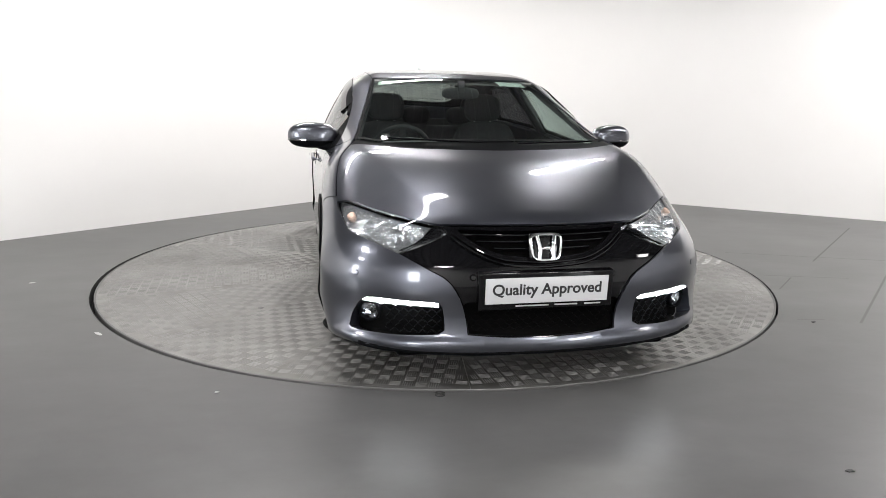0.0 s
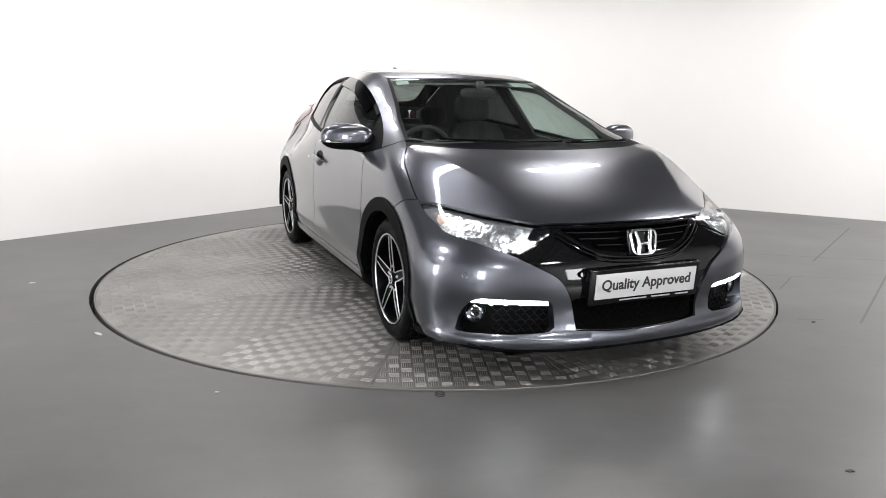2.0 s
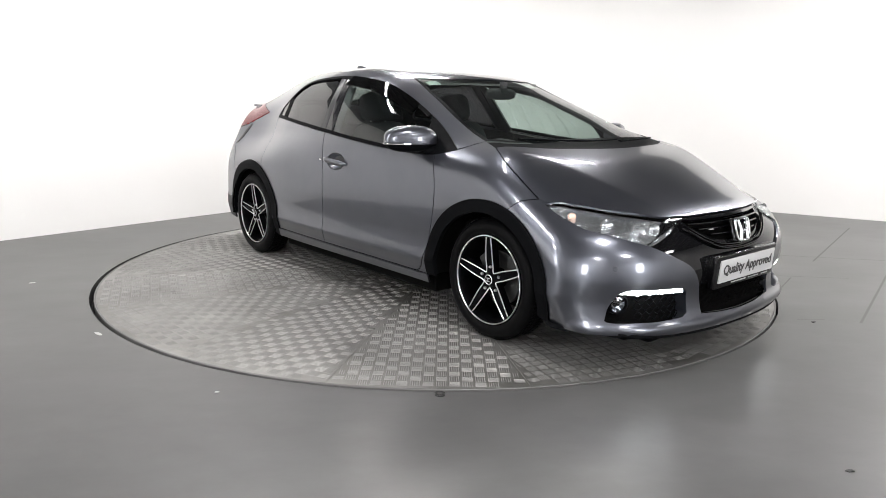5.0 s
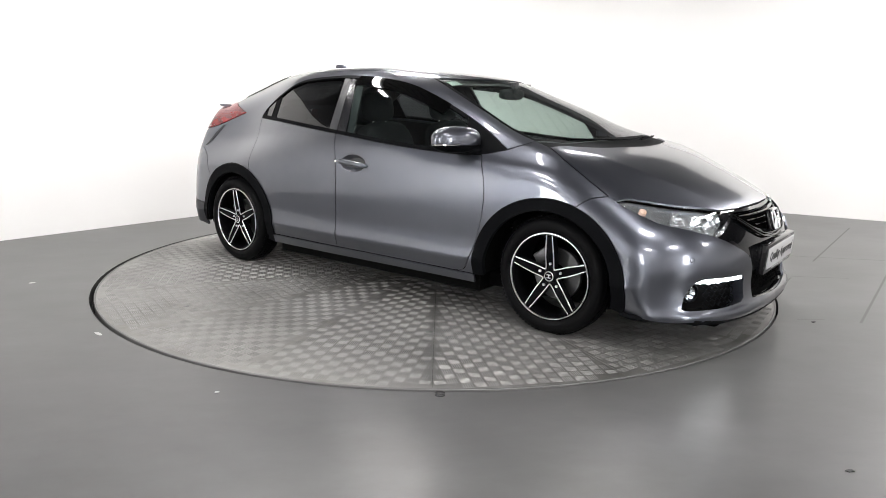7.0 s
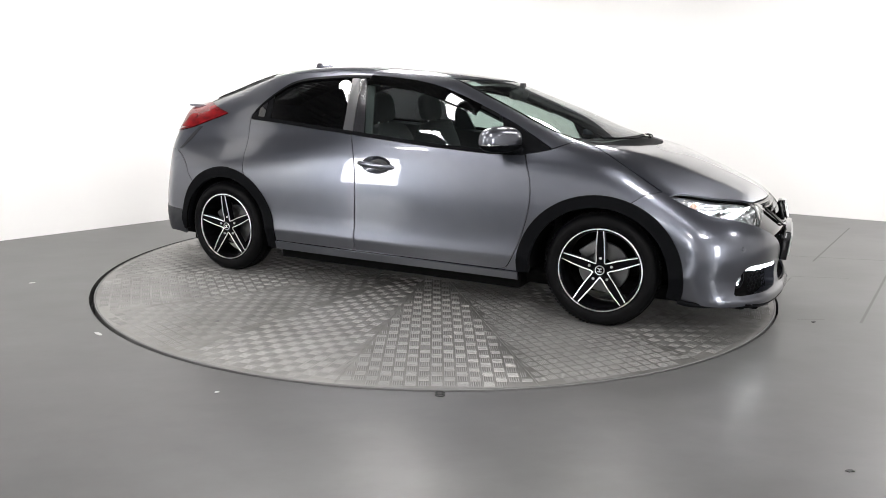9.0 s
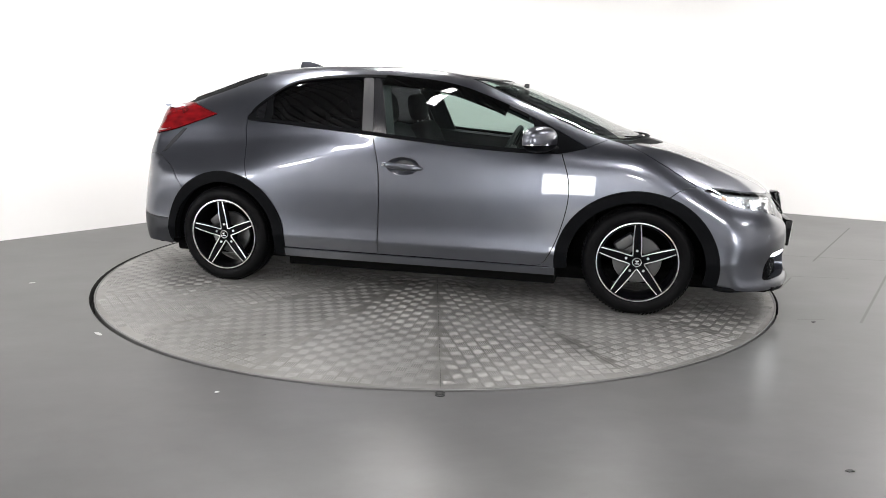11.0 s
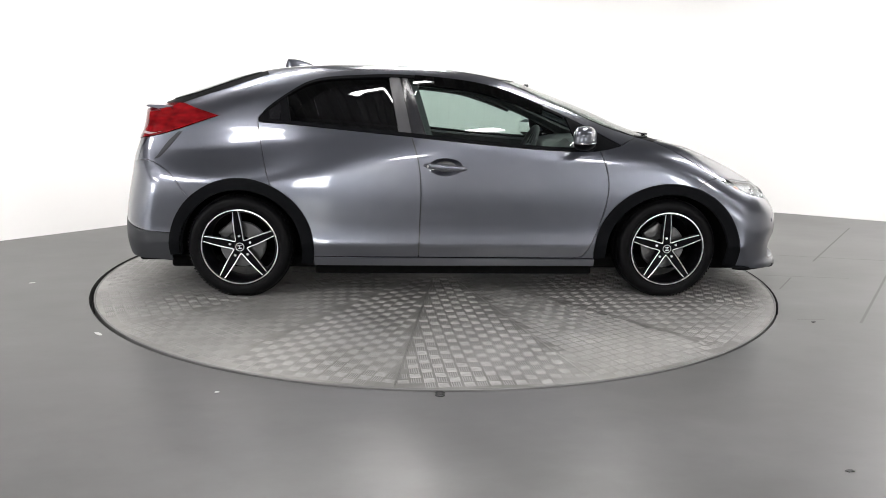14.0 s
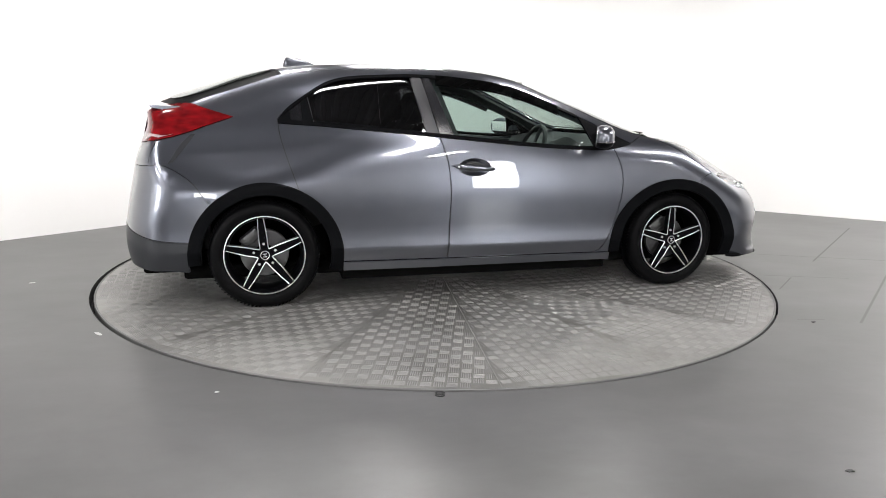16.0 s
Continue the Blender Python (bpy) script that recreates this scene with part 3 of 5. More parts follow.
def make_turntable():
    bm = bmesh.new()
    lathe(bm, [(DISC_R - 0.011, 0.0), (DISC_R - 0.009, 0.002), (DISC_R - 0.002, 0.002), (DISC_R, 0.0), (DISC_R, -0.05), (DISC_R - 0.011, -0.05)], 160)
    part("rim_band", bm, RIM_STEEL, turntable, "dark steel rim band")
    # sixteen wedge sheets, each with its own run of bars
    r0, r1, half = 0.32, DISC_R - 0.012, math.pi / 16
    bm = bmesh.new()
    lathe(bm, [(0, 0.0), (r0 - 0.002, 0.0), (r0 - 0.002, -0.006)], 64)
    part("centre_sheet", bm, PLATE_STEEL, turntable, smooth=False)
    for i in range(16):
        mid = radians(WEDGE_ANGLE + 22.5 * i)
        turn = Matrix.Rotation(mid, 4, "Z")
        gap = 0.0008
        outline = []
        for k in range(13):
            t = -half + 2 * half * k / 12
            s = gap / r1 * (1 if t < 0 else -1) if k in (0, 12) else 0
            outline.append((r1 * math.cos(t + s), r1 * math.sin(t + s)))
        for k in range(5):
            t = half - 2 * half * k / 4
            s = gap / r0 * (1 if t < 0 else -1) if k in (0, 4) else 0
            outline.append((r0 * math.cos(t + s), r0 * math.sin(t + s)))
        bm = bmesh.new()
        top = [bm.verts.new(turn @ Vector((x, y, 0.0))) for x, y in outline]
        low = [bm.verts.new(turn @ Vector((x, y, -0.006))) for x, y in outline]
        bm.faces.new(top)
        for q in range(len(top)):
            bm.faces.new((top[q], low[q], low[(q + 1) % len(top)], top[(q + 1) % len(top)]))
        wedge = part("steel_sheet", bm, PLATE_STEEL, turntable, smooth=False)
        # raised bars in alternating groups of five
        verts, faces = [], []
        pitch = BAR_PITCH
        n = int(r1 / pitch) + 1
        for gx in range(n):
            for gy in range(-n // 2, n // 2 + 1):
                cx, cy = gx * pitch, gy * pitch
                rr = math.hypot(cx, cy)
                if not r0 + 0.03 < rr < r1 - 0.03 or rr * math.sin(half - abs(math.atan2(cy, cx))) < -0.03:
                    continue
                along = (gx + gy) % 2 == 0
                for k in range(5):
                    o = (k - 2) * pitch * 0.175
                    h, w = pitch * 0.44, pitch * 0.048
                    mid_y = cy if along is False else cy + o
                    span = h if not along else w
                    if abs(mid_y) + span > ((cx - h) if along else (cx + o - w)) * math.tan(half) - 0.004:
                        continue
                    s = len(verts)
                    for hw, ww, z in ((h, w, 0.0002), (h * 0.86, w * 0.55, 0.0014)):
                        for sx, sy in ((-1, -1), (1, -1), (1, 1), (-1, 1)):
                            u, v = sx * hw, sy * ww + o
                            verts.append(turn @ Vector((cx + (u if along else v), cy + (v if along else u), z)))
                    quads = [(s + 4, s + 5, s + 6, s + 7)] + [(s + q, s + (q + 1) % 4, s + 4 + (q + 1) % 4, s + 4 + q) for q in range(4)]
                    faces += quads if along else [f[::-1] for f in quads]
        tagged(mesh_object("chequer_relief", verts, faces, WORN_BAR, wedge, smooth=False), kind="stuff")
    for bx, by, br in ((0.9, -1.2, 0.016), (-0.45, -1.75, 0.014), (1.35, 1.2, 0.016), (-1.5, -0.8, 0.016)):
        bm = bmesh.new()
        lathe(bm, [(0, 0.0022), (br, 0.0022), (br + 0.003, 0.0002)], 16, pose(bx, by, 0))
        part("plate_screw", bm, RIM_STEEL, turntable)


WEDGE_ANGLE, BAR_PITCH = -40.9, 0.056
make_turntable()
car = new("car")
tagged(car, "dark grey metallic five-door hatchback parked on the turntable", "car")

BELT = on_side([(-1.215, 1.04), (-1.0, 1.028), (-0.6, 0.996), (-0.27, 0.968), (0.13, 0.931), (0.47, 0.905), (0.70, 0.896), (0.86, 0.903), (0.988, 0.93)])
# shared lines of the right flank
GLASS_TOP = on_side([(-1.215, 1.05), (-1.13, 1.135), (-1.0, 1.226), (-0.9, 1.281), (-0.79, 1.308), (-0.6, 1.323), (-0.40, 1.330), (-0.2, 1.321), (0.13, 1.283), (0.40, 1.202), (0.65, 1.10), (0.83, 1.015), (0.988, 0.933)])
DLO_TOP, DLO_LOW = line(GLASS_TOP), line(BELT)


def part_of(edge, x0, x1):
    """The stretch of a line between two x."""
    lo, hi = min(x0, x1), max(x0, x1)
    order = edge if edge[0][0] < edge[-1][0] else edge[::-1]
    ends = [np.array([np.interp(x, order[:, 0], order[:, k]) for k in range(3)]) for x in (lo, hi)]
    mid = order[(order[:, 0] > lo + 0.004) & (order[:, 0] < hi - 0.004)]
    out = np.vstack([ends[0], mid, ends[1]])
    return out if x0 < x1 else out[::-1]


REAR_SEAM = line(on_side([(-1.2, 1.046), (-1.186, 0.952), (-1.15, 0.823), (-1.102, 0.676)]))
DOOR_SEAM = line(on_side([(-0.278, 0.968), (-0.236, 0.816), (-0.222, 0.65), (-0.228, 0.446), (-0.234, 0.252)]))
FENDER_SEAM = line(on_side([(0.85, 0.897), (0.896, 0.754), (0.897, 0.616), (0.855, 0.441), (0.80, 0.31), (0.765, 0.262), (0.71, 0.248)]))
SILL_TOP = line(on_side([(-0.857, 0.256), (-0.234, 0.252), (0.71, 0.248), (0.842, 0.248)]))
SILL_LOW = line(on_side([(-0.857, 0.204), (0.842, 0.202)]))


def arch(cx, cz, rx, rz, a0, a1, n=26):
    return on_side([(cx + rx * math.cos(radians(a)), cz + rz * math.sin(radians(a))) for a in np.linspace(a0, a1, n)])


F_ARCH = (1.283, 0.29, 0.445, 0.418)
R_ARCH = (-1.283, 0.30, 0.425, 0.414)
arch_angle = lambda A, x: math.degrees(math.acos((x - A[0]) / A[2]))
HOOD_SIDE = line(on_top([(1.20, -0.722), (1.33, -0.783), (1.44, -0.803), (1.54, -0.812), (1.62, -0.814)]))
LAMP_TIP = on_side([(1.585, 0.742)])
LAMP_TOP = line(np.vstack([LAMP_TIP, on_front([(-0.79, 0.736), (-0.705, 0.722), (-0.60, 0.702), (-0.478, 0.683), (-0.42, 0.676)])]))
LAMP_IN = line(on_front([(-0.42, 0.676), (-0.387, 0.655), (-0.45, 0.622), (-0.54, 0.588), (-0.595, 0.572)]))
LAMP_LOW = line(np.vstack([on_front([(-0.595, 0.572), (-0.675, 0.600), (-0.765, 0.630)]), on_side([(1.76, 0.660), (1.67, 0.697)]), LAMP_TIP]))
HOOD_FRONT = line(on_front([(-0.42, 0.676), (-0.23, 0.677), (0.0, 0.677)]))
BUMP_SEAM = line(np.vstack([LAMP_TIP, on_side([(1.51, 0.728), (1.44, 0.68)])]))
MASK_SIDE = line(on_front([(-0.595, 0.572), (-0.49, 0.520), (-0.40, 0.468), (-0.35, 0.39), (-0.325, 0.31), (-0.318, 0.245)]))
LIP_TOP = line(on_front([(-0.318, 0.245), (-0.16, 0.234), (0.0035, 0.230)]))
LIP_LOW = line(on_front([(0.0035, 0.172), (-0.3, 0.172), (-0.6, 0.18), (-0.74, 0.19)]))
LIP_SIDE = line(np.vstack([LIP_LOW[-1:], on_side([(1.80, 0.195), (1.722, 0.20)])]))
COWL = line(on_top([(1.10, -0.697), (1.22, -0.57), (1.275, -0.30), (1.295, -0.12), (1.30, 0.0)]))
HOOD_BACK = line(on_top([(1.20, -0.722), (1.34, -0.502), (1.40, -0.26), (1.42, -0.1), (1.425, 0.0)]))
SCREEN_SIDE = line(on_top([(1.10, -0.697), (0.85, -0.645), (0.58, -0.582), (0.26, -0.517)]))
HEADER = line(on_top([(0.26, -0.517), (0.36, -0.33), (0.41, -0.12), (0.42, 0.0)]))
DITCH = line(on_top([(0.26, -0.517), (0.0, -0.525), (-0.5, -0.52), (-0.95, -0.49), (-1.16, -0.455)]))
HATCH_SIDE = line(on_top([(-1.16, -0.455), (-1.36, -0.475), (-1.53, -0.488), (-1.68, -0.515)]))
TAIL_TOP = line(np.vstack([on_top([(-1.68, -0.515), (-1.60, -0.565)]), on_side([(-1.52, 1.095), (-1.44, 1.071)])]))
TAIL_LOW = line(on_side([(-1.44, 1.071), (-1.57, 1.025), (-1.74, 0.965), (-1.85, 0.938)]))
QUARTER_BACK = line(on_side([(-1.85, 0.938), (-1.885, 0.87), (-1.90, 0.805)]))
RB_SEAM = line(on_side([(-1.90, 0.805), (-1.80, 0.803), (-1.68, 0.730), (-1.578, 0.598)]))

SIDE_WAY, HIGH_WAY = (0, 1, 0), (0, 1, -0.55)
r_end = arch_angle(R_ARCH, -1.578)
r_door = arch_angle(R_ARCH, -1.102)
f_bump = arch_angle(F_ARCH, 1.44)


CUP = on_side([(-0.076 + 0.098 * math.cos(a), 0.796 + 0.050 * math.sin(a)) for a in np.linspace(0, 2 * math.pi, 37)[:-1]])


def make_body():
    # bonnet
    edge = contour(HOOD_BACK[::-1], HOOD_SIDE, LAMP_TOP[4:], HOOD_FRONT)
    full = contour(edge, (edge * np.array([1, -1, 1]))[::-1])
    panel("bonnet", full, (-0.35, 0, -1), PAINT, car, both=False, cell=0.018, gap=0.003)
    # roof
    panel("roof", contour(mirrored(HEADER)[::-1], mirrored(DITCH[:1])[:1], DITCH, mirrored(HATCH_TOP), (DITCH * np.array([1, -1, 1]))[::-1]), (0, 0, -1), PAINT, car, both=False, cell=0.04)
    # side frame: screen pillar, roof rail and rear wing in one pressing
    panel("side_frame", contour(SCREEN_SIDE, DITCH, HATCH_SIDE, TAIL_TOP, TAIL_LOW, QUARTER_BACK, RB_SEAM,
                                arch(*R_ARCH, r_end, r_door), REAR_SEAM[::-1], part_of(DLO_TOP, -1.2, 0.985), SCREEN_SIDE[:1]), HIGH_WAY, PAINT, car, cell=0.03, gap=0.001)
    fd = panel("front_door", contour(part_of(DLO_LOW, -0.278, 0.85), FENDER_SEAM, part_of(SILL_TOP, 0.71, -0.234), DOOR_SEAM[::-1]), SIDE_WAY, PAINT, car, cell=0.03, gap=0.0032, holes=[CUP], hole_flange=0.004)
    rd = panel("rear_door", contour(part_of(DLO_LOW, -1.2, -0.278), DOOR_SEAM, part_of(SILL_TOP, -0.234, -0.857), arch(*R_ARCH, -6, r_door), REAR_SEAM[::-1]), SIDE_WAY, PAINT, car, cell=0.03, gap=0.0032)
    panel("front_wing", contour(part_of(DLO_LOW, 0.85, 0.985), SCREEN_SIDE[:1], HOOD_SIDE, BUMP_SEAM,
                                arch(*F_ARCH, f_bump, 185.8), part_of(SILL_TOP, 0.842, 0.71), FENDER_SEAM[::-1]), (0, 1, -0.35), PAINT, car, cell=0.028)
    panel("sill", contour(SILL_TOP, SILL_LOW[::-1]), SIDE_WAY, PAINT, car, cell=0.04, lift=0.012, gap=0.001)
    # bumpers
    hole = contour(FOG_EDGE)
    panel("front_bumper", contour(LAMP_LOW[::-1], MASK_SIDE, LIP_TOP, LIP_LOW, LIP_SIDE, arch(*F_ARCH, -12.5, f_bump), BUMP_SEAM[::-1]), (-1, 0.75, 0), PAINT, car, cell=0.026, holes=[hole], hole_flange=0.065)
    return fd, rd


HATCH_TOP = line(on_top([(-1.16, -0.455), (-1.22, -0.25), (-1.24, 0.0)]))
FOG_EDGE = line(on_front([(-0.785, 0.25), (-0.765, 0.32), (-0.717, 0.380), (-0.58, 0.381), (-0.44, 0.374), (-0.424, 0.358), (-0.414, 0.262), (-0.44, 0.247), (-0.60, 0.240), (-0.757, 0.241), (-0.785, 0.25)]))
front_doors, rear_doors = make_body()

# glazing
B_LINES = dict(q=(-1.03, -0.995), r=(-0.42, -0.352), s=(-0.352, -0.276), f=(-0.30, -0.185), m=(0.655, 0.725))


def glazing():
    screen = contour(SCREEN_SIDE[::-1], COWL, (COWL * np.array([1, -1, 1]))[::-1], (SCREEN_SIDE * np.array([1, -1, 1])), (HEADER * np.array([1, -1, 1])), HEADER[::-1])
    panel("windscreen", screen, (-0.6, 0, -1), SCREEN_GLASS, car, both=False, cell=0.04, lift=-0.004, flange=0.004)
    mid = screen.mean(0)
    inner = mid + (screen - mid) * np.array([0.955, 0.962, 0.955])
    panel("windscreen_border", screen, (-0.6, 0, -1), TRIM, car, "black printed border of the windscreen", both=False, cell=0.04, lift=-0.002, flange=0.0, holes=[inner])
    for name, a, b, mat in (("front_side_window", B_LINES["f"], B_LINES["m"], CLEAR_GLASS), ("rear_side_window", B_LINES["q"], B_LINES["r"], DARK_GLASS)):
        panel(name, contour(part_of(DLO_LOW, a[1], b[1]), part_of(DLO_TOP, b[0], a[0])), SIDE_WAY, mat, car, cell=0.05, lift=-0.006, flange=0.004)
    panel("door_pillar_trim", contour(part_of(DLO_LOW, B_LINES["r"][1], B_LINES["s"][1]), part_of(DLO_TOP, B_LINES["s"][0], B_LINES["r"][0])), SIDE_WAY, SATIN, car, cell=0.04)
    panel("door_pillar_trim", contour(part_of(DLO_LOW, B_LINES["s"][1], B_LINES["f"][1]), part_of(DLO_TOP, B_LINES["f"][0], B_LINES["s"][0])), SIDE_WAY, DARK_FILM, car, cell=0.04)
    panel("quarter_trim", contour(part_of(DLO_LOW, -1.2, B_LINES["q"][1]), part_of(DLO_TOP, B_LINES["q"][0], -1.2)), SIDE_WAY, TRIM, car, cell=0.04, lift=-0.002)
    panel("mirror_base_trim", contour(part_of(DLO_LOW, B_LINES["m"][1], 0.985), part_of(DLO_TOP, 0.985, B_LINES["m"][0])), SIDE_WAY, TRIM, car, cell=0.03, lift=-0.002)


glazing()


GRILLE_EDGE = np.vstack([line(on_front([(-0.345, 0.664), (-0.315, 0.64), (-0.26, 0.605), (-0.16, 0.572), (0.0, 0.558)])), (line(on_front([(-0.345, 0.664), (-0.315, 0.64), (-0.26, 0.605), (-0.16, 0.572), (0.0, 0.558)])) * np.array([1, -1, 1]))[::-1][1:-1],
                         line(on_front([(0.345, 0.664), (0.2, 0.661), (0.0, 0.660), (-0.2, 0.661), (-0.345, 0.664)]))[:-1]])
INTAKE_EDGE = line(on_front([(-0.312, 0.250), (-0.318, 0.30), (-0.336, 0.362), (-0.32, 0.374), (0.0, 0.374), (0.32, 0.374), (0.336, 0.362), (0.318, 0.30), (0.312, 0.250), (0.15, 0.241), (0.0, 0.238), (-0.15, 0.241), (-0.312, 0.250)]))


def face_panel():
    edge = contour(HOOD_FRONT[::-1], LAMP_IN, MASK_SIDE, LIP_TOP)
    full = contour(edge, (edge * np.array([1, -1, 1]))[::-1])
    g = panel("grille_surround", full, (-1, 0, 0), PIANO, car, both=False, cell=0.022, holes=[contour(GRILLE_EDGE), contour(INTAKE_EDGE)], hole_flange=0.03, lift=-0.010)[0]
    wide = lambda e, k: (e - e.mean(0)) * k + e.mean(0)
    panel("grille_backing", wide(contour(GRILLE_EDGE), 1.03), (-1, 0, 0), BLACK, g, both=False, lift=-0.034, flange=0.0)
    panel("intake_backing", wide(contour(INTAKE_EDGE), 1.03), (-1, 0, 0), BLACK, g, both=False, lift=-0.034, flange=0.0)
    # slats of the upper grille, each with a bright top edge
    for z, w in ((0.640, 0.325), (0.616, 0.275), (0.590, 0.205)):
        ys = np.linspace(-w, w, 25)
        core = on_front([(y, z - 0.004 * math.cos(y / w * 1.5)) for y in ys]) - np.array([0.012, 0, 0])
        bm = bmesh.new()
        rows = [[bm.verts.new(Vector(p) + Vector(o)) for o in ((-0.03, 0, 0.004), (0, 0, 0.006), (0.004, 0, 0.0), (0, 0, -0.006), (-0.03, 0, -0.004))] for p in core]
        for r, q in zip(rows, rows[1:]):
            for k in range(5):
                bm.faces.new((r[k], r[(k + 1) % 5], q[(k + 1) % 5], q[k]))
        part("grille_slat", bm, PIANO, g)
        bm = bmesh.new()
        tube(bm, core + np.array([0.003, 0, 0.003]), 0.0022, 6)
        part("slat_edge", bm, PIANO, g)
    # the double rib that smiles under the grille
    for dz, r in ((0.012, 0.005), (0.028, 0.006)):
        half = on_front([(-0.375, 0.662 - dz), (-0.33, 0.632 - dz), (-0.27, 0.597 - dz), (-0.17, 0.562 - dz), (0.0, 0.549 - dz)])
        bm = bmesh.new()
        tube(bm, mirrored(line(half)), r, 8)
        part("grille_rib", bm, PIANO, g)
    # honeycomb bars in the lower intake
    bm = bmesh.new()
    for i in range(6):
        z = 0.262 + i * 0.018
        pts = on_front([(y, z + (0.006 if k % 2 else -0.006) * (1 if i % 2 else -1)) for k, y in enumerate(np.linspace(-0.30, 0.30, 31))]) - np.array([0.02, 0, 0])
        tube(bm, pts, 0.0026, 5)
    tagged(part("intake_mesh", bm, BLACK, g), kind="stuff")
    for s in (1, -1):
        sensor(on_front([(s * 0.30, 0.483)])[0], g, PIANO)


def sensor(p, parent, mat):
    n = Vector(normals_of(np.array([p]))[0])
    bm = bmesh.new()
    lathe(bm, [(0, 0.0025), (0.009, 0.002), (0.0105, 0.0), (0.0125, 0.0008), (0.014, -0.004)], 20, Matrix.Translation(Vector(p)) @ n.to_track_quat("Z", "Y").to_matrix().to_4x4())
    part("parking_sensor", bm, mat, parent)


face_panel()
def dish(bm, at, way, r, depth):
    m = Matrix.Translation(Vector(at)) @ Vector(way).to_track_quat("Z", "Y").to_matrix().to_4x4()
    lathe(bm, [(r * k, -depth * (1 - k * k)) for k in (0.0, 0.15, 0.35, 0.55, 0.75, 0.9, 1.0)] + [(r * 1.06, 0.002), (r * 1.08, -0.01)], 40, m)


def headlamps():
    edge = contour(LAMP_TOP, LAMP_IN, LAMP_LOW)
    way = (-1, 0.8, -0.2)
    lenses = panel("headlamp_lens", edge, way, LENS, car, "clear headlamp lens with chrome reflectors behind", cell=0.02, lift=0.001)
    inner = (edge - edge.mean(0)) * 1.03 + edge.mean(0)
    for k, (s, lens) in enumerate(zip((1, -1), lenses)):
        v, f, n = sheet(inner, way, cell=0.02, lift=-0.026, flange=0.0)
        q = np.array([1, s, 1])
        mesh_object("reflector_housing", v * q, f if s == 1 else [t[::-1] for t in f], REFLECTOR, lens, "faceted chrome reflector", n * q)
        band = contour(line(on_front([(-0.43, 0.672), (-0.40, 0.652), (-0.475, 0.622), (-0.59, 0.582)])), line(on_front([(-0.575, 0.587), (-0.50, 0.628), (-0.455, 0.668)])))
        v, f, n = sheet(band, (-1, 0.4, 0), cell=0.02, lift=-0.012, flange=0.008)
        mesh_object("lamp_bezel", v * q, f if s == 1 else [t[::-1] for t in f], PIANO, lens, "", n * q)
        for (y, z), r in (((-0.515, 0.642), 0.030), ((-0.60, 0.628), 0.036), ((-0.69, 0.655), 0.030)):
            p = on_front([(y, z)])
            out = Vector(normals_of(p)[0] * q)
            at = Vector(p[0] * q) - out * 0.012
            face = (out + Vector((1.2, 0, 0))).normalized()
            bm = bmesh.new()
            dish(bm, at, face, r, 0.02)
            part("reflector_bowl", bm, REFLECTOR, lens)
            bm = bmesh.new()
            lathe(bm, [(0, 0.006), (0.005, 0.005), (0.008, 0.0), (0.008, -0.02)], 16, Matrix.Translation(at - face * 0.006) @ face.to_track_quat("Z", "Y").to_matrix().to_4x4())
            part("bulb", bm, CHROME, lens)
        p = on_front([(-0.765, 0.688)])
        out = Vector(normals_of(p)[0] * q)
        bm = bmesh.new()
        dish(bm, Vector(p[0] * q) - out * 0.014, out, 0.017, 0.012)
        part("indicator_bowl", bm, AMBER, lens, "amber indicator reflector")


headlamps()



def wheel_arches():
    for A, a0, a1, back in ((F_ARCH, -12.5, 185.8, 0), (R_ARCH, -14.0, 186, 1)):
        cx, cz, rx, rz = A
        outer = arch(cx, cz, rx + 0.004, rz + 0.004, a0, a1, 40)
        inner = arch(cx, cz, rx - 0.068, rz - 0.062, a1, a0, 40)
        panel("wheel_arch_trim", contour(outer, inner), SIDE_WAY, TRIM, car, "matt black plastic wheel arch trim", cell=0.03, lift=0.008, flange=0.028, gap=0.0)
        for s in (1, -1):
            bm = bmesh.new()
            r0 = rx - 0.06
            n = 24
            rows = []
            for k in range(n + 1):
                a = radians(a0 + 1 + (a1 - a0 - 2) * k / n)
                rows.append([bm.verts.new((cx + r0 * math.cos(a), s * -y, cz + (rz - 0.06) * math.sin(a))) for y in (0.865, 0.55)])
            for p, q in zip(rows, rows[1:]):
                bm.faces.new((p[0], p[1], q[1], q[0]))
            bm.faces.new([r[1] for r in rows])
            part("wheel_housing", bm, BLACK, car)


wheel_arches()


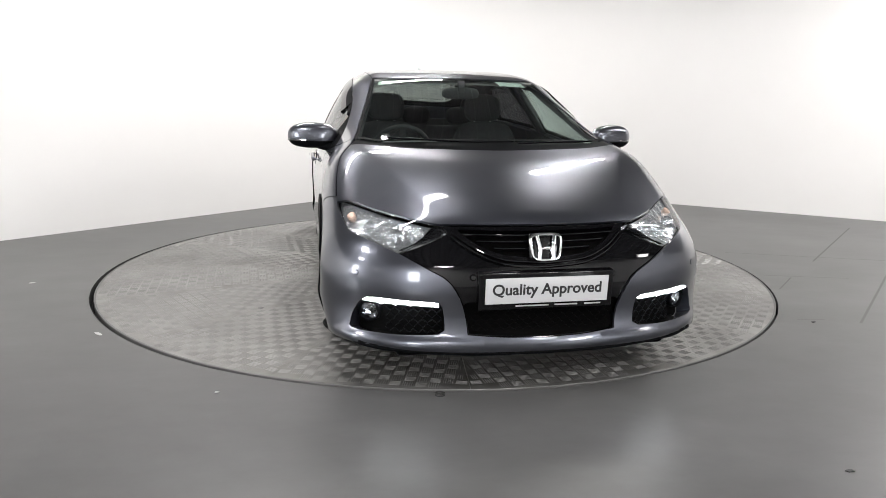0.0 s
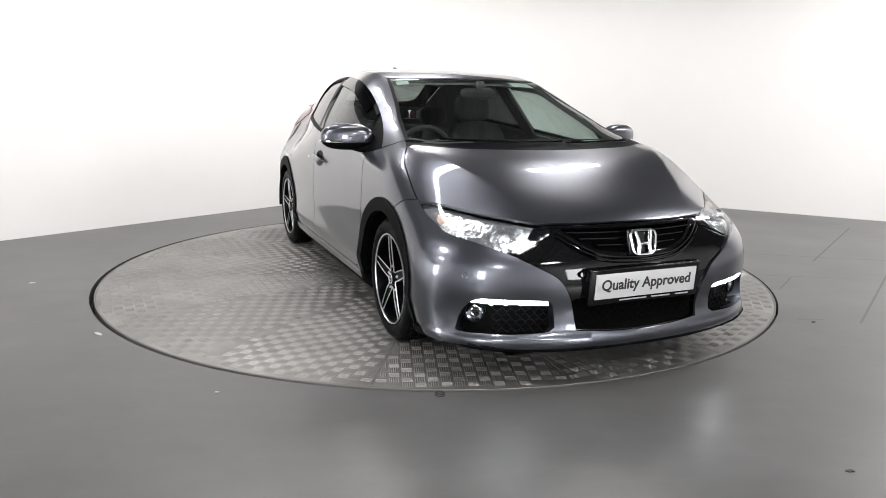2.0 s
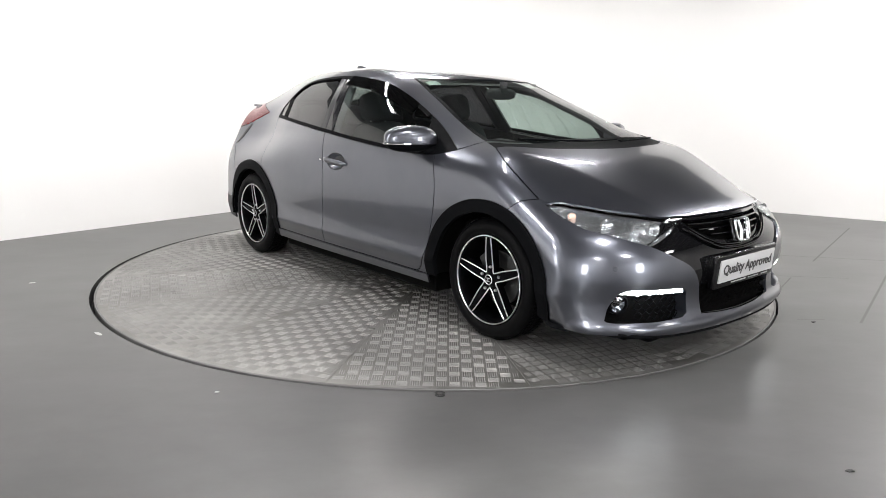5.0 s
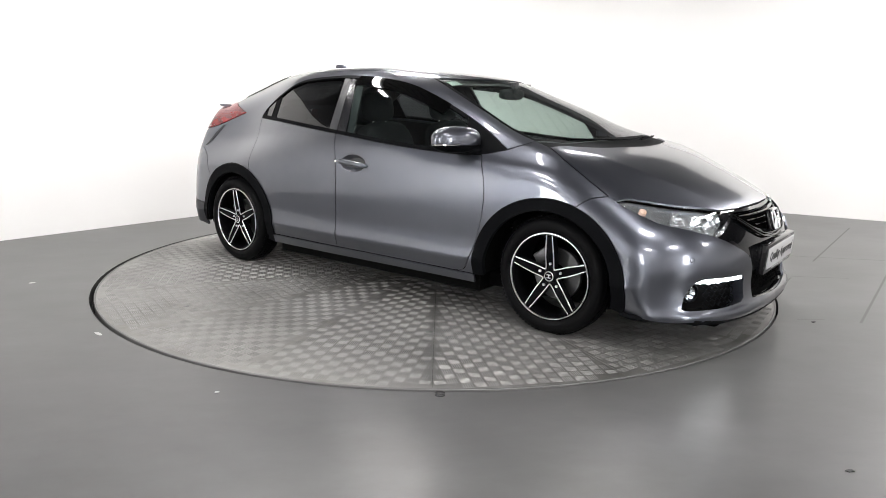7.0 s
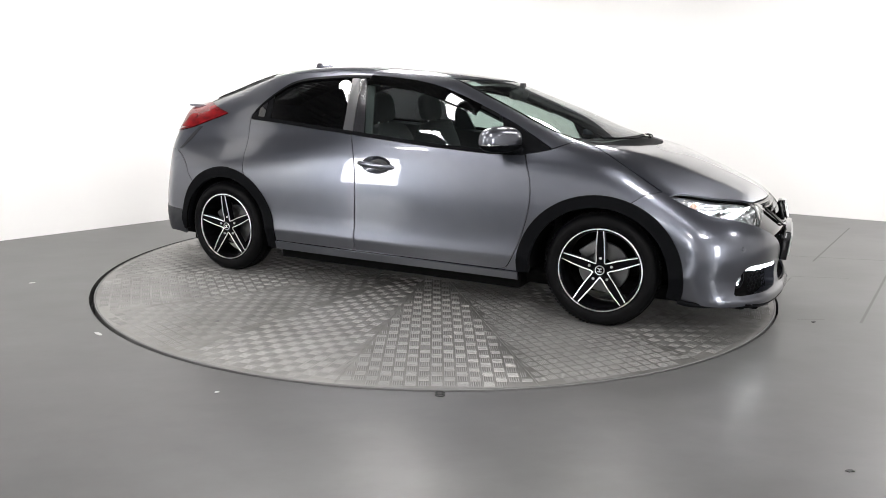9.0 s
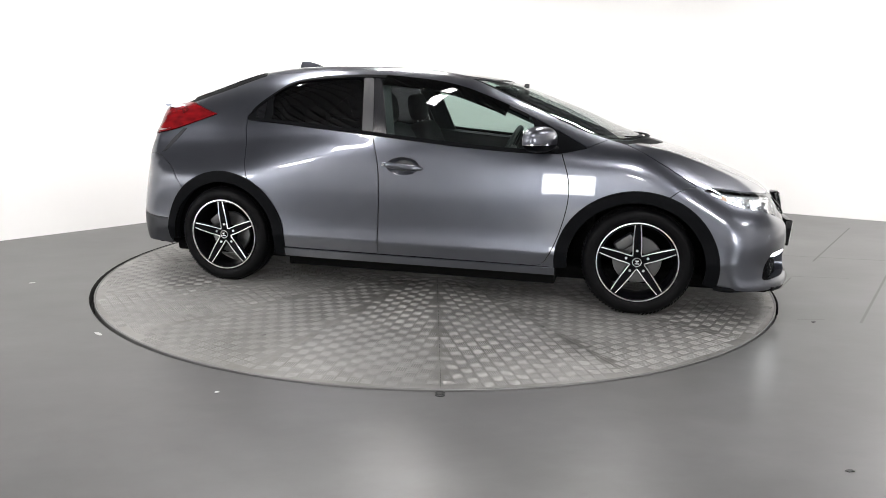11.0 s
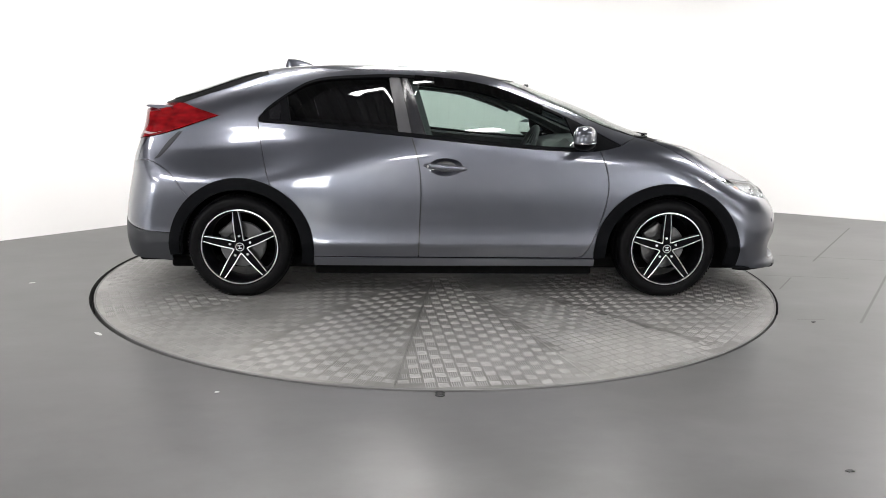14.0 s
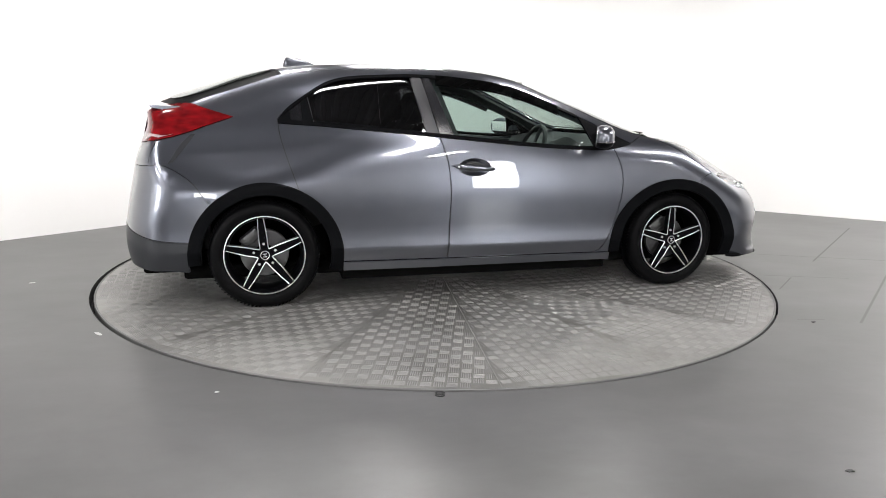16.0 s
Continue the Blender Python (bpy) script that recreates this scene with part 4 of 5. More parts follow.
def make_wheel(name, x, y, spin, s):
    """One wheel; its outer face looks along -y for s = 1."""
    w = new(name)
    w.parent = car
    w.matrix_basis = pose(x, y, 0.307, 90 if s == 1 else -90, 0, 0) @ pose(0, 0, 0, 0, 0, spin)
    bm = bmesh.new()
    lathe(bm, [(0.222, -0.17), (0.255, -0.185), (0.285, -0.18), (0.302, -0.165), (0.3075, -0.14), (0.3085, -0.1), (0.3075, -0.045), (0.301, -0.02), (0.288, -0.003), (0.27, 0.004), (0.25, 0.002), (0.234, -0.004), (0.227, -0.012)], 72)
    part("tyre", bm, TYRE, w)
    bm = bmesh.new()
    for k in range(90):
        for row in range(4):
            a = 2 * math.pi * (k + row * 0.35) / 90
            box(bm, -0.0035, 0.0035, -0.013, 0.013, -0.002, 0.0035, 0.0, pose(0, 0, -0.125 + row * 0.033 - 0.012) @ Matrix.Rotation(a, 4, "Z") @ Matrix.Translation((0.3085, 0, 0)) @ Matrix.Rotation(radians(90), 4, "Y") @ Matrix.Rotation(radians(90 + (25 if row % 2 else -25)), 4, "Z"))
    tagged(part("tread_pattern", bm, TYRE, w, smooth=False), kind="stuff")
    bm = bmesh.new()
    lathe(bm, [(0.205, -0.17), (0.20, -0.12), (0.205, -0.03), (0.213, -0.008), (0.2265, -0.006), (0.2265, -0.02), (0.226, -0.17)], 72)
    part("rim_barrel", bm, RIM_BLACK, w)
    bm = bmesh.new()
    lathe(bm, [(0.2195, -0.004), (0.2215, 0.0005), (0.2258, 0.0), (0.2265, -0.006), (0.2200, -0.006), (0.2195, -0.004)], 72)
    part("rim_edge", bm, MACHINED, w, "bright machined rim edge")
    for i in range(5):
        a = Matrix.Rotation(2 * math.pi * i / 5, 4, "Z")
        rs = (0.03, 0.062, 0.10, 0.16, 0.214)
        hw = (0.018, 0.024, 0.0245, 0.0215, 0.017)
        zt = (-0.022, -0.021, -0.016, -0.012, -0.010)
        bm = bmesh.new()
        rows = []
        for r, h, z in zip(rs, hw, zt):
            rows.append([bm.verts.new(a @ Vector(q)) for q in ((r, -h, z - 0.045), (r, -h, z), (r, -h + 0.006, z - 0.006), (r, h - 0.006, z - 0.006), (r, h, z), (r, h, z - 0.045))])
        for p, q in zip(rows, rows[1:]):
            for k in range(6):
                bm.faces.new((p[k], p[(k + 1) % 6], q[(k + 1) % 6], q[k]))
        bm.faces.new(rows[0]), bm.faces.new(rows[-1][::-1])
        part("spoke", bm, RIM_BLACK, w, smooth=False)
        for sg in (1, -1):
            bm = bmesh.new()
            p3 = [a @ Vector((r, sg * (h - 0.0015), z + 0.0005)) for r, h, z in list(zip(rs, hw, zt))[1:]]
            p3 = [a @ Vector((0.034, sg * 0.0247, -0.0215)), a @ Vector((0.045, sg * 0.0225, -0.0205))] + p3
            tube(bm, p3, 0.0031, 6)
            part("machined_edge", bm, MACHINED, w)
        bm = bmesh.new()
        m = a @ pose(0.063, 0, -0.026)
        lathe(bm, [(0.0, 0.008), (0.006, 0.008), (0.0075, 0.004), (0.0075, -0.006)], 12, m)
        part("wheel_nut", bm, MACHINED, w)
    bm = bmesh.new()
    lathe(bm, [(0, -0.008), (0.020, -0.009), (0.024, -0.012), (0.032, -0.02), (0.04, -0.03), (0.045, -0.06)], 32)
    part("hub_cap", bm, RIM_BLACK, w)
    bm = bmesh.new()
    lathe(bm, [(0.0215, -0.009), (0.024, -0.007), (0.0265, -0.0105)], 32)
    box(bm, -0.010, -0.006, -0.011, 0.011, -0.010, -0.006), box(bm, 0.006, 0.010, -0.011, 0.011, -0.010, -0.006), box(bm, -0.007, 0.007, -0.0018, 0.0018, -0.010, -0.006)
    part("cap_mark", bm, MACHINED, w)
    bm = bmesh.new()
    lathe(bm, [(0.05, -0.095), (0.135, -0.095), (0.138, -0.1), (0.138, -0.115), (0.05, -0.115)], 48)
    part("brake_disc", bm, DISC_STEEL, w)
    bm = bmesh.new()
    vs = box(bm, 0.085, 0.15, -0.06, 0.06, -0.13, -0.07, 0.01, Matrix.Rotation(radians(35), 4, "Z"))
    part("brake_caliper", bm, DISC_STEEL, w)
    return w


WHEEL_Y = 0.853
make_wheel("front_wheel", 1.2975, -WHEEL_Y, 92, 1)
make_wheel("rear_wheel", -1.2975, -WHEEL_Y, 95, 1)
make_wheel("front_wheel", 1.2975, WHEEL_Y, 60, -1)
make_wheel("rear_wheel", -1.2975, WHEEL_Y, 20, -1)


# ---- tail ----
def tail():
    k = np.array([1, -1, 1])
    lamp_top = line(np.vstack([on_side([(-1.44, 1.071), (-1.52, 1.095)]), on_top([(-1.60, -0.565), (-1.68, -0.515), (-1.79, -0.47)])]))
    lamp_in = line(np.vstack([lamp_top[-1:], on_rear([(-0.44, 1.04), (-0.50, 0.925)])]))
    lamp_low = line(np.vstack([on_rear([(-0.50, 0.925), (-0.60, 0.927)]), on_side([(-1.85, 0.942), (-1.74, 0.967), (-1.57, 1.027), (-1.44, 1.071)])]))
    way = (1, 0.9, -0.15)
    lamps = panel("tail_lamp", contour(lamp_top, lamp_in, lamp_low), way, RED_LENS, car, "glossy red tail lamp wrapping the corner", cell=0.02, lift=0.004)
    pale = contour(line(np.vstack([on_side([(-1.76, 0.975), (-1.83, 0.968)]), on_rear([(-0.55, 0.968)])])), line(on_rear([(-0.55, 0.968), (-0.56, 0.94), (-0.60, 0.938)])), line(on_side([(-1.84, 0.952), (-1.80, 0.963), (-1.76, 0.975)])))
    for s, lamp in zip((1, -1), lamps):
        v, f, n = sheet(pale, way, cell=0.02, lift=0.006, flange=0.003)
        q = np.array([1, s, 1])
        mesh_object("reversing_lens", v * q, f if s == 1 else [t[::-1] for t in f], WHITE_LENS, lamp, "pale reversing lens", n * q)
        for z in (1.03, 1.055, 1.077):
            bm = bmesh.new()
            tube(bm, [Vector(p * q) for p in line(on_side([(-1.52 - (1.077 - z) * 0.8, z), (-1.68, z + 0.002), (-1.80, z + 0.004)])) + np.array([0, -0.003, 0])], 0.003, 6)
            part("lens_rib", bm, RED_LENS, lamp)
    # tailgate: painted frame, upper glass, lower glass
    gate = contour(HATCH_TOP[::-1], HATCH_SIDE, lamp_top[lamp_top[:, 0] < -1.66], on_top([(-1.84, -0.40), (-1.88, -0.2), (-1.89, 0.0)]))
    full = contour(gate, (gate * k)[::-1])
    win = line(on_top([(-1.22, -0.37), (-1.45, -0.40), (-1.66, -0.42), (-1.77, -0.36), (-1.82, -0.2), (-1.83, 0.0)]))
    win = contour(line(on_top([(-1.255, 0.0), (-1.24, -0.22), (-1.22, -0.37)])), win)
    opening = contour(win, (win * k)[::-1])
    panel("tailgate", full, (0.15, 0, -1), TRIM, car, both=False, cell=0.04, lift=-0.006, holes=[(opening - opening.mean(0)) * 0.94 + opening.mean(0)])
    panel("rear_window", contour(win, (win * k)[::-1]), (0.15, 0, -1), REAR_GLASS, car, both=False, cell=0.04, lift=0.003)
    low = contour(line(on_rear([(0.0, 1.10), (-0.3, 1.098), (-0.43, 1.09)])), lamp_in[lamp_in[:, 2] < 1.06], line(np.vstack([on_rear([(-0.50, 0.925), (-0.60, 0.927)]), on_side([(-1.85, 0.938)])])), QUARTER_BACK, line(np.vstack([QUARTER_BACK[-1:], on_rear([(-0.62, 0.80), (-0.3, 0.79), (0.0, 0.788)])])))
    panel("tailgate_lower", contour(low, (low * k)[::-1]), (1, 0, 0), PAINT, car, both=False, cell=0.035)
    lw = contour(line(on_rear([(0.0, 1.075), (-0.3, 1.073), (-0.42, 1.065)])), line(on_rear([(-0.46, 0.96), (-0.3, 0.95), (0.0, 0.948)])))
    panel("lower_rear_window", contour(lw, (lw * k)[::-1]), (1, 0, 0), PRIVACY, car, both=False, cell=0.04, lift=0.003)
    # bumper and its dark lower half
    split = line(np.vstack([on_rear([(0.0, 0.46), (-0.3, 0.46), (-0.52, 0.452)]), on_side([(-1.92, 0.41), (-1.80, 0.395), (-1.695, 0.39)])]))
    a_end = 180 - math.degrees(math.asin((0.39 - R_ARCH[1]) / R_ARCH[3]))
    centre = line(on_rear([(0.002, 0.788), (0.002, 0.46)]))
    panel("rear_bumper", contour(RB_SEAM, arch(*R_ARCH, r_end, a_end)[1:-1], split[::-1], centre[::-1], line(np.vstack([on_rear([(0.0, 0.788), (-0.3, 0.79), (-0.62, 0.80)]), RB_SEAM[:1]]))), (1, 0.8, 0), PAINT, car, cell=0.03)
    bottom = line(np.vstack([on_side([(-1.71, 0.215), (-1.85, 0.225)]), on_rear([(-0.6, 0.23), (-0.3, 0.22), (0.0, 0.22)])]))
    panel("rear_valance", contour(split, arch(*R_ARCH, a_end, 191)[1:], bottom, line(on_rear([(0.0, 0.22), (0.0, 0.46)]))), (1, 0.8, 0), VALANCE, car, "dark grey lower rear valance", cell=0.03, lift=0.002)
    # corner slot under the lamp, its shade drawn as a dark strip on the skin
    panel("corner_slot_shade", contour(line(on_side([(-1.648, 0.975), (-1.70, 0.905), (-1.765, 0.825)])), line(on_side([(-1.795, 0.815), (-1.74, 0.905), (-1.675, 0.975)]))), SIDE_WAY, VALANCE, car, cell=0.02, lift=0.003)
    # spoiler across the tailgate
    bm = bmesh.new()
    rows = []
    for i in range(33):
        y = -0.53 + 1.06 * i / 32
        e = 1 - (abs(y) / 0.53) ** 6 * 0.35
        back = -1.945 + 0.17 * y * y
        zt = 1.128 - 0.05 * y * y
        prof = [(back + 0.26, zt + 0.004), (back + 0.14, zt + 0.018 * e), (back + 0.02, zt + 0.022 * e), (back, zt + 0.012), (back + 0.008, zt + 0.002), (back + 0.10, zt - 0.012), (back + 0.24, zt - 0.03)]
        rows.append([bm.verts.new((x, y, z)) for x, z in prof])
    for r, q in zip(rows, rows[1:]):
        for j in range(7):
            bm.faces.new((r[j], r[(j + 1) % 7], q[(j + 1) % 7], q[j]))
    bm.faces.new(rows[0]), bm.faces.new(rows[-1][::-1])
    part("spoiler", bm, PAINT, car)
    # shark-fin aerial
    bm = bmesh.new()
    rows = []
    for z, x0, x1, w in ((0.0, -1.135, -0.90, 0.034), (0.018, -1.132, -0.935, 0.027), (0.036, -1.126, -0.975, 0.018), (0.050, -1.120, -1.02, 0.010), (0.059, -1.115, -1.06, 0.004)):
        z += float(on_top([(-1.03, 0.0)])[0][2]) - 0.004
        rows.append([bm.verts.new(((x0 + x1) / 2 + (x1 - x0) / 2 * math.cos(a), w * math.sin(a) * (0.75 - 0.25 * math.cos(a)), z - 0.0)) for a in [2 * math.pi * j / 20 for j in range(20)]])
    for r, q in zip(rows, rows[1:]):
        for j in range(20):
            bm.faces.new((r[j], r[(j + 1) % 20], q[(j + 1) % 20], q[j]))
    bm.faces.new(rows[-1])
    part("roof_aerial", bm, PAINT, car)


tail()


# ---- window trim, mirrors, handles ----
def strip(edge, dx, dz, mat, name, lift, **kw):
    other = on_side([(p[0] + dx, p[2] + dz) for p in edge])
    return panel(name, contour(edge, other[::-1]), SIDE_WAY, mat, car, lift=lift, cell=0.03, gap=0.0, **kw)


def flank_details():
    strip(part_of(DLO_LOW, -1.19, 0.80), 0, 0.02, TRIM, "window_seal", 0.004)
    strip(part_of(DLO_TOP, -1.17, 0.64), 0, -0.016, TRIM, "window_top_seal", 0.003)
    strip(part_of(DLO_TOP, -0.27, 0.54)[1:-1], -0.012, -0.055, SMOKED, "wind_deflector", 0.006, label="smoked wind deflector along the window top")
    panel("quarter_window", contour(part_of(DLO_LOW, -1.13, -1.06) + np.array([0, 0, 0.018]), part_of(DLO_TOP, -1.06, -1.13) + np.array([0, 0, -0.035])), SIDE_WAY, PRIVACY, car, cell=0.03, lift=0.002)
    for s, door in zip((1, -1), front_doors):
        q = np.array([1, s, 1])
        # handle: dished cup and bar
        cup = CUP
        v, f, n = sheet(cup, SIDE_WAY, cell=0.012, lift=-0.002, gap=-0.002, flange=0.0)
        c0 = cup.mean(0)
        d = np.sqrt(((v[:, 0] - c0[0]) / 0.098) ** 2 + ((v[:, 2] - c0[2]) / 0.050) ** 2)
        w = v.copy()
        w[:, 1] += 0.048 * np.clip(1 - d ** 2, 0, 1)
        mesh_object("handle_cup", w * q, f if s == 1 else [t[::-1] for t in f], PAINT, door, "dished handle cup")
        bm = bmesh.new()
        rows = []
        for i in range(17):
            u = i / 16
            x = -0.208 + 0.258 * u
            z = 0.806 - 0.020 * u
            e = (1 - (2 * u - 1) ** 6)
            h, t = 0.004 + 0.0135 * e, 0.004 + 0.009 * e
            y = float(on_side([(x, z)])[0][1]) - 0.004 - 0.02 * e
            rows.append([bm.verts.new((x, s * (y + t * math.cos(a)), z + h * math.sin(a))) for a in [2 * math.pi * j / 14 for j in range(14)]])
        for r, p in zip(rows, rows[1:]):
            for j in range(14):
                bm.faces.new((r[j], r[(j + 1) % 14], p[(j + 1) % 14], p[j]))
        bm.faces.new(rows[0]), bm.faces.new(rows[-1][::-1])
        part("door_handle", bm, PAINT, door)
        bm = bmesh.new()
        lathe(bm, [(0, 0.003), (0.006, 0.003), (0.008, 0.0)], 16, Matrix.Translation((-0.185, s * (rows and -0.912), 0.804)) @ pose(0, 0, 0, 90 * s, 0, 0))
        part("key_cap", bm, CHROME, door)


flank_details()


def ellipsoid(bm, c, r, p=2.5, nu=28, nv=16, lo=-90, hi=90, cut=None, m=None):
    """A rounded block (superellipsoid) between two latitudes."""
    sp = lambda v, e: math.copysign(abs(v) ** e, v)
    rows = []
    for j in range(nv + 1):
        b = radians(lo + (hi - lo) * j / nv)
        row = []
        for i in range(nu):
            a = 2 * math.pi * i / nu
            q = Vector((r[0] * sp(math.cos(b), 2 / p) * sp(math.cos(a), 2 / p), r[1] * sp(math.cos(b), 2 / p) * sp(math.sin(a), 2 / p), r[2] * sp(math.sin(b), 2 / p)))
            if cut is not None and q.x < cut:
                q.x = cut
            q = q + Vector(c)
            row.append(bm.verts.new(m @ q if m is not None else q))
        rows.append(row)
    for a, b in zip(rows, rows[1:]):
        for i in range(nu):
            bm.faces.new((a[i], a[(i + 1) % nu], b[(i + 1) % nu], b[i]))
    bm.faces.new(rows[0][::-1]), bm.faces.new(rows[-1])
    bmesh.ops.remove_doubles(bm, verts=bm.verts, dist=1e-5)


def mirrors():
    for s in (1, -1):
        mir = new("door_mirror")
        mir.parent = car
        mir.matrix_basis = pose(0.732, s * -0.900, 0.972, 0, 0, s * -23)
        bm = bmesh.new()
        ellipsoid(bm, (0, 0, 0), (0.066, 0.146, 0.076), 2.5, 36, 20, cut=-0.046, lo=-12)
        part("mirror_housing", bm, PAINT, mir)
        bm = bmesh.new()
        ellipsoid(bm, (0, 0, -0.004), (0.064, 0.143, 0.062), 2.6, 36, 16, cut=-0.045, hi=-14)
        part("mirror_base", bm, TRIM, mir)
        bm = bmesh.new()
        tube(bm, [(0.067 * math.cos(a) ** 0.8 if math.cos(a) > 0 else 0.0, s * -0.147 * math.sin(a), -0.020) for a in np.linspace(0.1, 1.55, 12)], 0.005, 8)
        part("mirror_indicator", bm, CHROME, mir, "clear indicator strip along the mirror edge")
        bm = bmesh.new()
        box(bm, -0.0475, -0.043, -0.105, 0.105, -0.036, 0.046, 0.0018)
        part("mirror_glass", bm, MIRROR, mir)
        bm = bmesh.new()
        tube(bm, [(0.0, s * 0.02, -0.050), (0.02, s * 0.075, -0.056), (0.03, s * 0.115, -0.056), (0.035, s * 0.145, -0.054)], 0.02, 12, radii=[0.016, 0.02, 0.022, 0.024])
        part("mirror_arm", bm, TRIM, mir)


mirrors()


# ---- front details ----
def front_details():
    k = np.array([1, -1, 1])
    for s in (1, -1):
        q = np.array([1, s, 1])
        flip = lambda f: f if s == 1 else [t[::-1] for t in f]
        edge = contour(FOG_EDGE)
        big = (edge - edge.mean(0)) * 1.05 + edge.mean(0)
        v, f, n = sheet(big, (-1, 0.45, 0), cell=0.025, lift=-0.068, flange=0.0)
        fog = mesh_object("fog_recess", v * q, flip(f), BLACK, car, "", n * q)
        bm = bmesh.new()
        for i in range(7):
            z = 0.255 + i * 0.0175
            pts = on_front([(y, z + (0.006 if j % 2 else -0.006) * (1 if i % 2 else -1)) for j, y in enumerate(np.linspace(-0.66, -0.425, 13))])
            m = normals_of(pts)
            tube(bm, [Vector((p - nn * 0.045) * q) for p, nn in zip(pts, m)], 0.0028, 5)
        tagged(part("recess_mesh", bm, TRIM, fog), kind="stuff")
        led = contour(line(on_front([(-0.738, 0.366), (-0.70, 0.380), (-0.58, 0.381), (-0.442, 0.374)])), line(on_front([(-0.436, 0.355), (-0.58, 0.361), (-0.69, 0.362), (-0.738, 0.366)])))
        v, f, n = sheet(led, (-1, 0.45, 0), cell=0.012, lift=-0.004, flange=0.02)
        led_strip = mesh_object("daytime_light", v * q, flip(f), DRL, car, "lit white daytime running light strip", n * q)
        for y in (-0.665, -0.61, -0.55, -0.485):
            p = on_front([(y, 0.3625)])[0]
            nn = Vector(normals_of(np.array([p]))[0])
            bm = bmesh.new()
            lathe(bm, [(0, -0.006), (0.006, -0.007), (0.009, -0.012)], 14, Matrix.Translation(Vector(p)) @ nn.to_track_quat("Z", "Y").to_matrix().to_4x4())
            for vert in bm.verts:
                vert.co.y *= s
            part("led_emitter", bm, DRL_SPOT, led_strip)
        fx = float(on_front([(-0.705, 0.312)])[0][0])
        at, way = Vector((fx - 0.052, s * -0.700, 0.312)), Vector((1, s * -0.45, 0))
        rot = Matrix.Translation(at) @ way.to_track_quat("Z", "Y").to_matrix().to_4x4()
        bm = bmesh.new()
        lathe(bm, [(0.036, 0.0), (0.040, 0.012), (0.047, 0.010), (0.05, -0.02)], 32, rot)
        lampo = part("fog_lamp", bm, TRIM, car, "round fog lamp with clear lens")
        bm = bmesh.new()
        lathe(bm, [(r, -0.03 * (1 - (r / 0.038) ** 2)) for r in (0, 0.008, 0.018, 0.028, 0.038)], 32, rot)
        part("fog_reflector", bm, SMOKED_CHROME, lampo)
        bm = bmesh.new()
        lathe(bm, [(0, 0.012), (0.015, 0.011), (0.03, 0.007), (0.038, 0.0)], 32, rot)
        part("fog_lens", bm, LENS, lampo)
        p = on_front([(s * -0.757, 0.480)])[0]
        sensor(p, car, PAINT)
    # splitter under the bumper
    front = np.vstack([LIP_SIDE[::-1], LIP_LOW[::-1]])
    front = np.vstack([front, (front * k)[::-1]])
    bm = bmesh.new()
    tube(bm, front + np.array([-0.012, 0, -0.002]), 0.014, 8)
    part("lip_edge", bm, TRIM, car)
    # plate carrier, plate and its writing
    plate = new("number_plate")
    plate.parent = car
    plate["label"] = "white plate with black lettering in a black carrier"
    plate.matrix_basis = pose(2.196, 0, 0.436, 0, 4, 0) @ pose(0, 0, 0, 90, 0, 90)
    bm = bmesh.new()
    box(bm, -0.285, 0.285, -0.085, 0.072, -0.045, -0.004, 0.006)
    part("plate_carrier", bm, PIANO, plate)
    bm = bmesh.new()
    box(bm, -0.26, 0.26, -0.0555, 0.0515, -0.003, 0.004, 0.0015)
    part("plate", bm, PLATE_WHITE, plate)
    cu = bpy.data.curves.new("plate_writing", "FONT")
    cu.body, cu.size, cu.align_x, cu.align_y, cu.extrude, cu.offset = "Quality Approved", 0.0765, "CENTER", "CENTER", 0.0006, 0.0017
    tmp = new("tmp", cu)
    me = bpy.data.meshes.new_from_object(tmp.evaluated_get(bpy.context.evaluated_depsgraph_get()))
    bpy.data.objects.remove(tmp)
    xs = [v.co.x for v in me.vertices]
    scale = 0.462 / (max(xs) - min(xs))
    for v in me.vertices:
        v.co = Vector((v.co.x * scale, (v.co.y) * scale * 1.0 + 0.002, v.co.z + 0.0048))
    me.materials.clear()
    me.materials.append(INK)
    w = new("plate_writing", me)
    w.parent = plate
    for x0, x1 in ((-0.13, 0.01), (0.035, 0.135), (0.165, 0.235)):
        bm = bmesh.new()
        box(bm, x0, x1, -0.0715, -0.0655, -0.003, -0.0025)
        part("small_print", bm, PALE_INK, plate)
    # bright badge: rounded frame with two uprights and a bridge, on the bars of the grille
    badge = new("badge")
    badge.parent = car
    badge.matrix_basis = pose(2.150, 0, 0.601, 0, -14, 0) @ pose(0, 0, 0, 90, 0, 90)
    bm = bmesh.new()
    ring = []
    for i in range(40):
        a = 2 * math.pi * i / 40
        sx = math.copysign(abs(math.cos(a)) ** 0.45, math.cos(a))
        sy = math.copysign(abs(math.sin(a)) ** 0.45, math.sin(a))
        ring.append((sx * (0.062 + 0.007 * sy), sy * 0.052, 0.004))
    tube(bm, ring, 0.0062, 8, closed=True)
    part("badge_frame", bm, CHROME, badge)
    for s in (1, -1):
        bm = bmesh.new()
        tube(bm, [(s * 0.038, 0.046, 0.005), (s * 0.029, 0.008, 0.009), (s * 0.026, -0.012, 0.009), (s * 0.030, -0.047, 0.005)], 0.010, 10, radii=[0.0085, 0.0095, 0.0095, 0.0105])
        part("badge_upright", bm, CHROME, badge)
    bm = bmesh.new()
    tube(bm, [(-0.026, -0.006, 0.008), (0, -0.004, 0.009), (0.026, -0.006, 0.008)], 0.0085, 10)
    part("badge_bridge", bm, CHROME, badge)
    bm = bmesh.new()
    box(bm, -0.068, 0.068, -0.055, 0.058, -0.03, -0.004, 0.012)
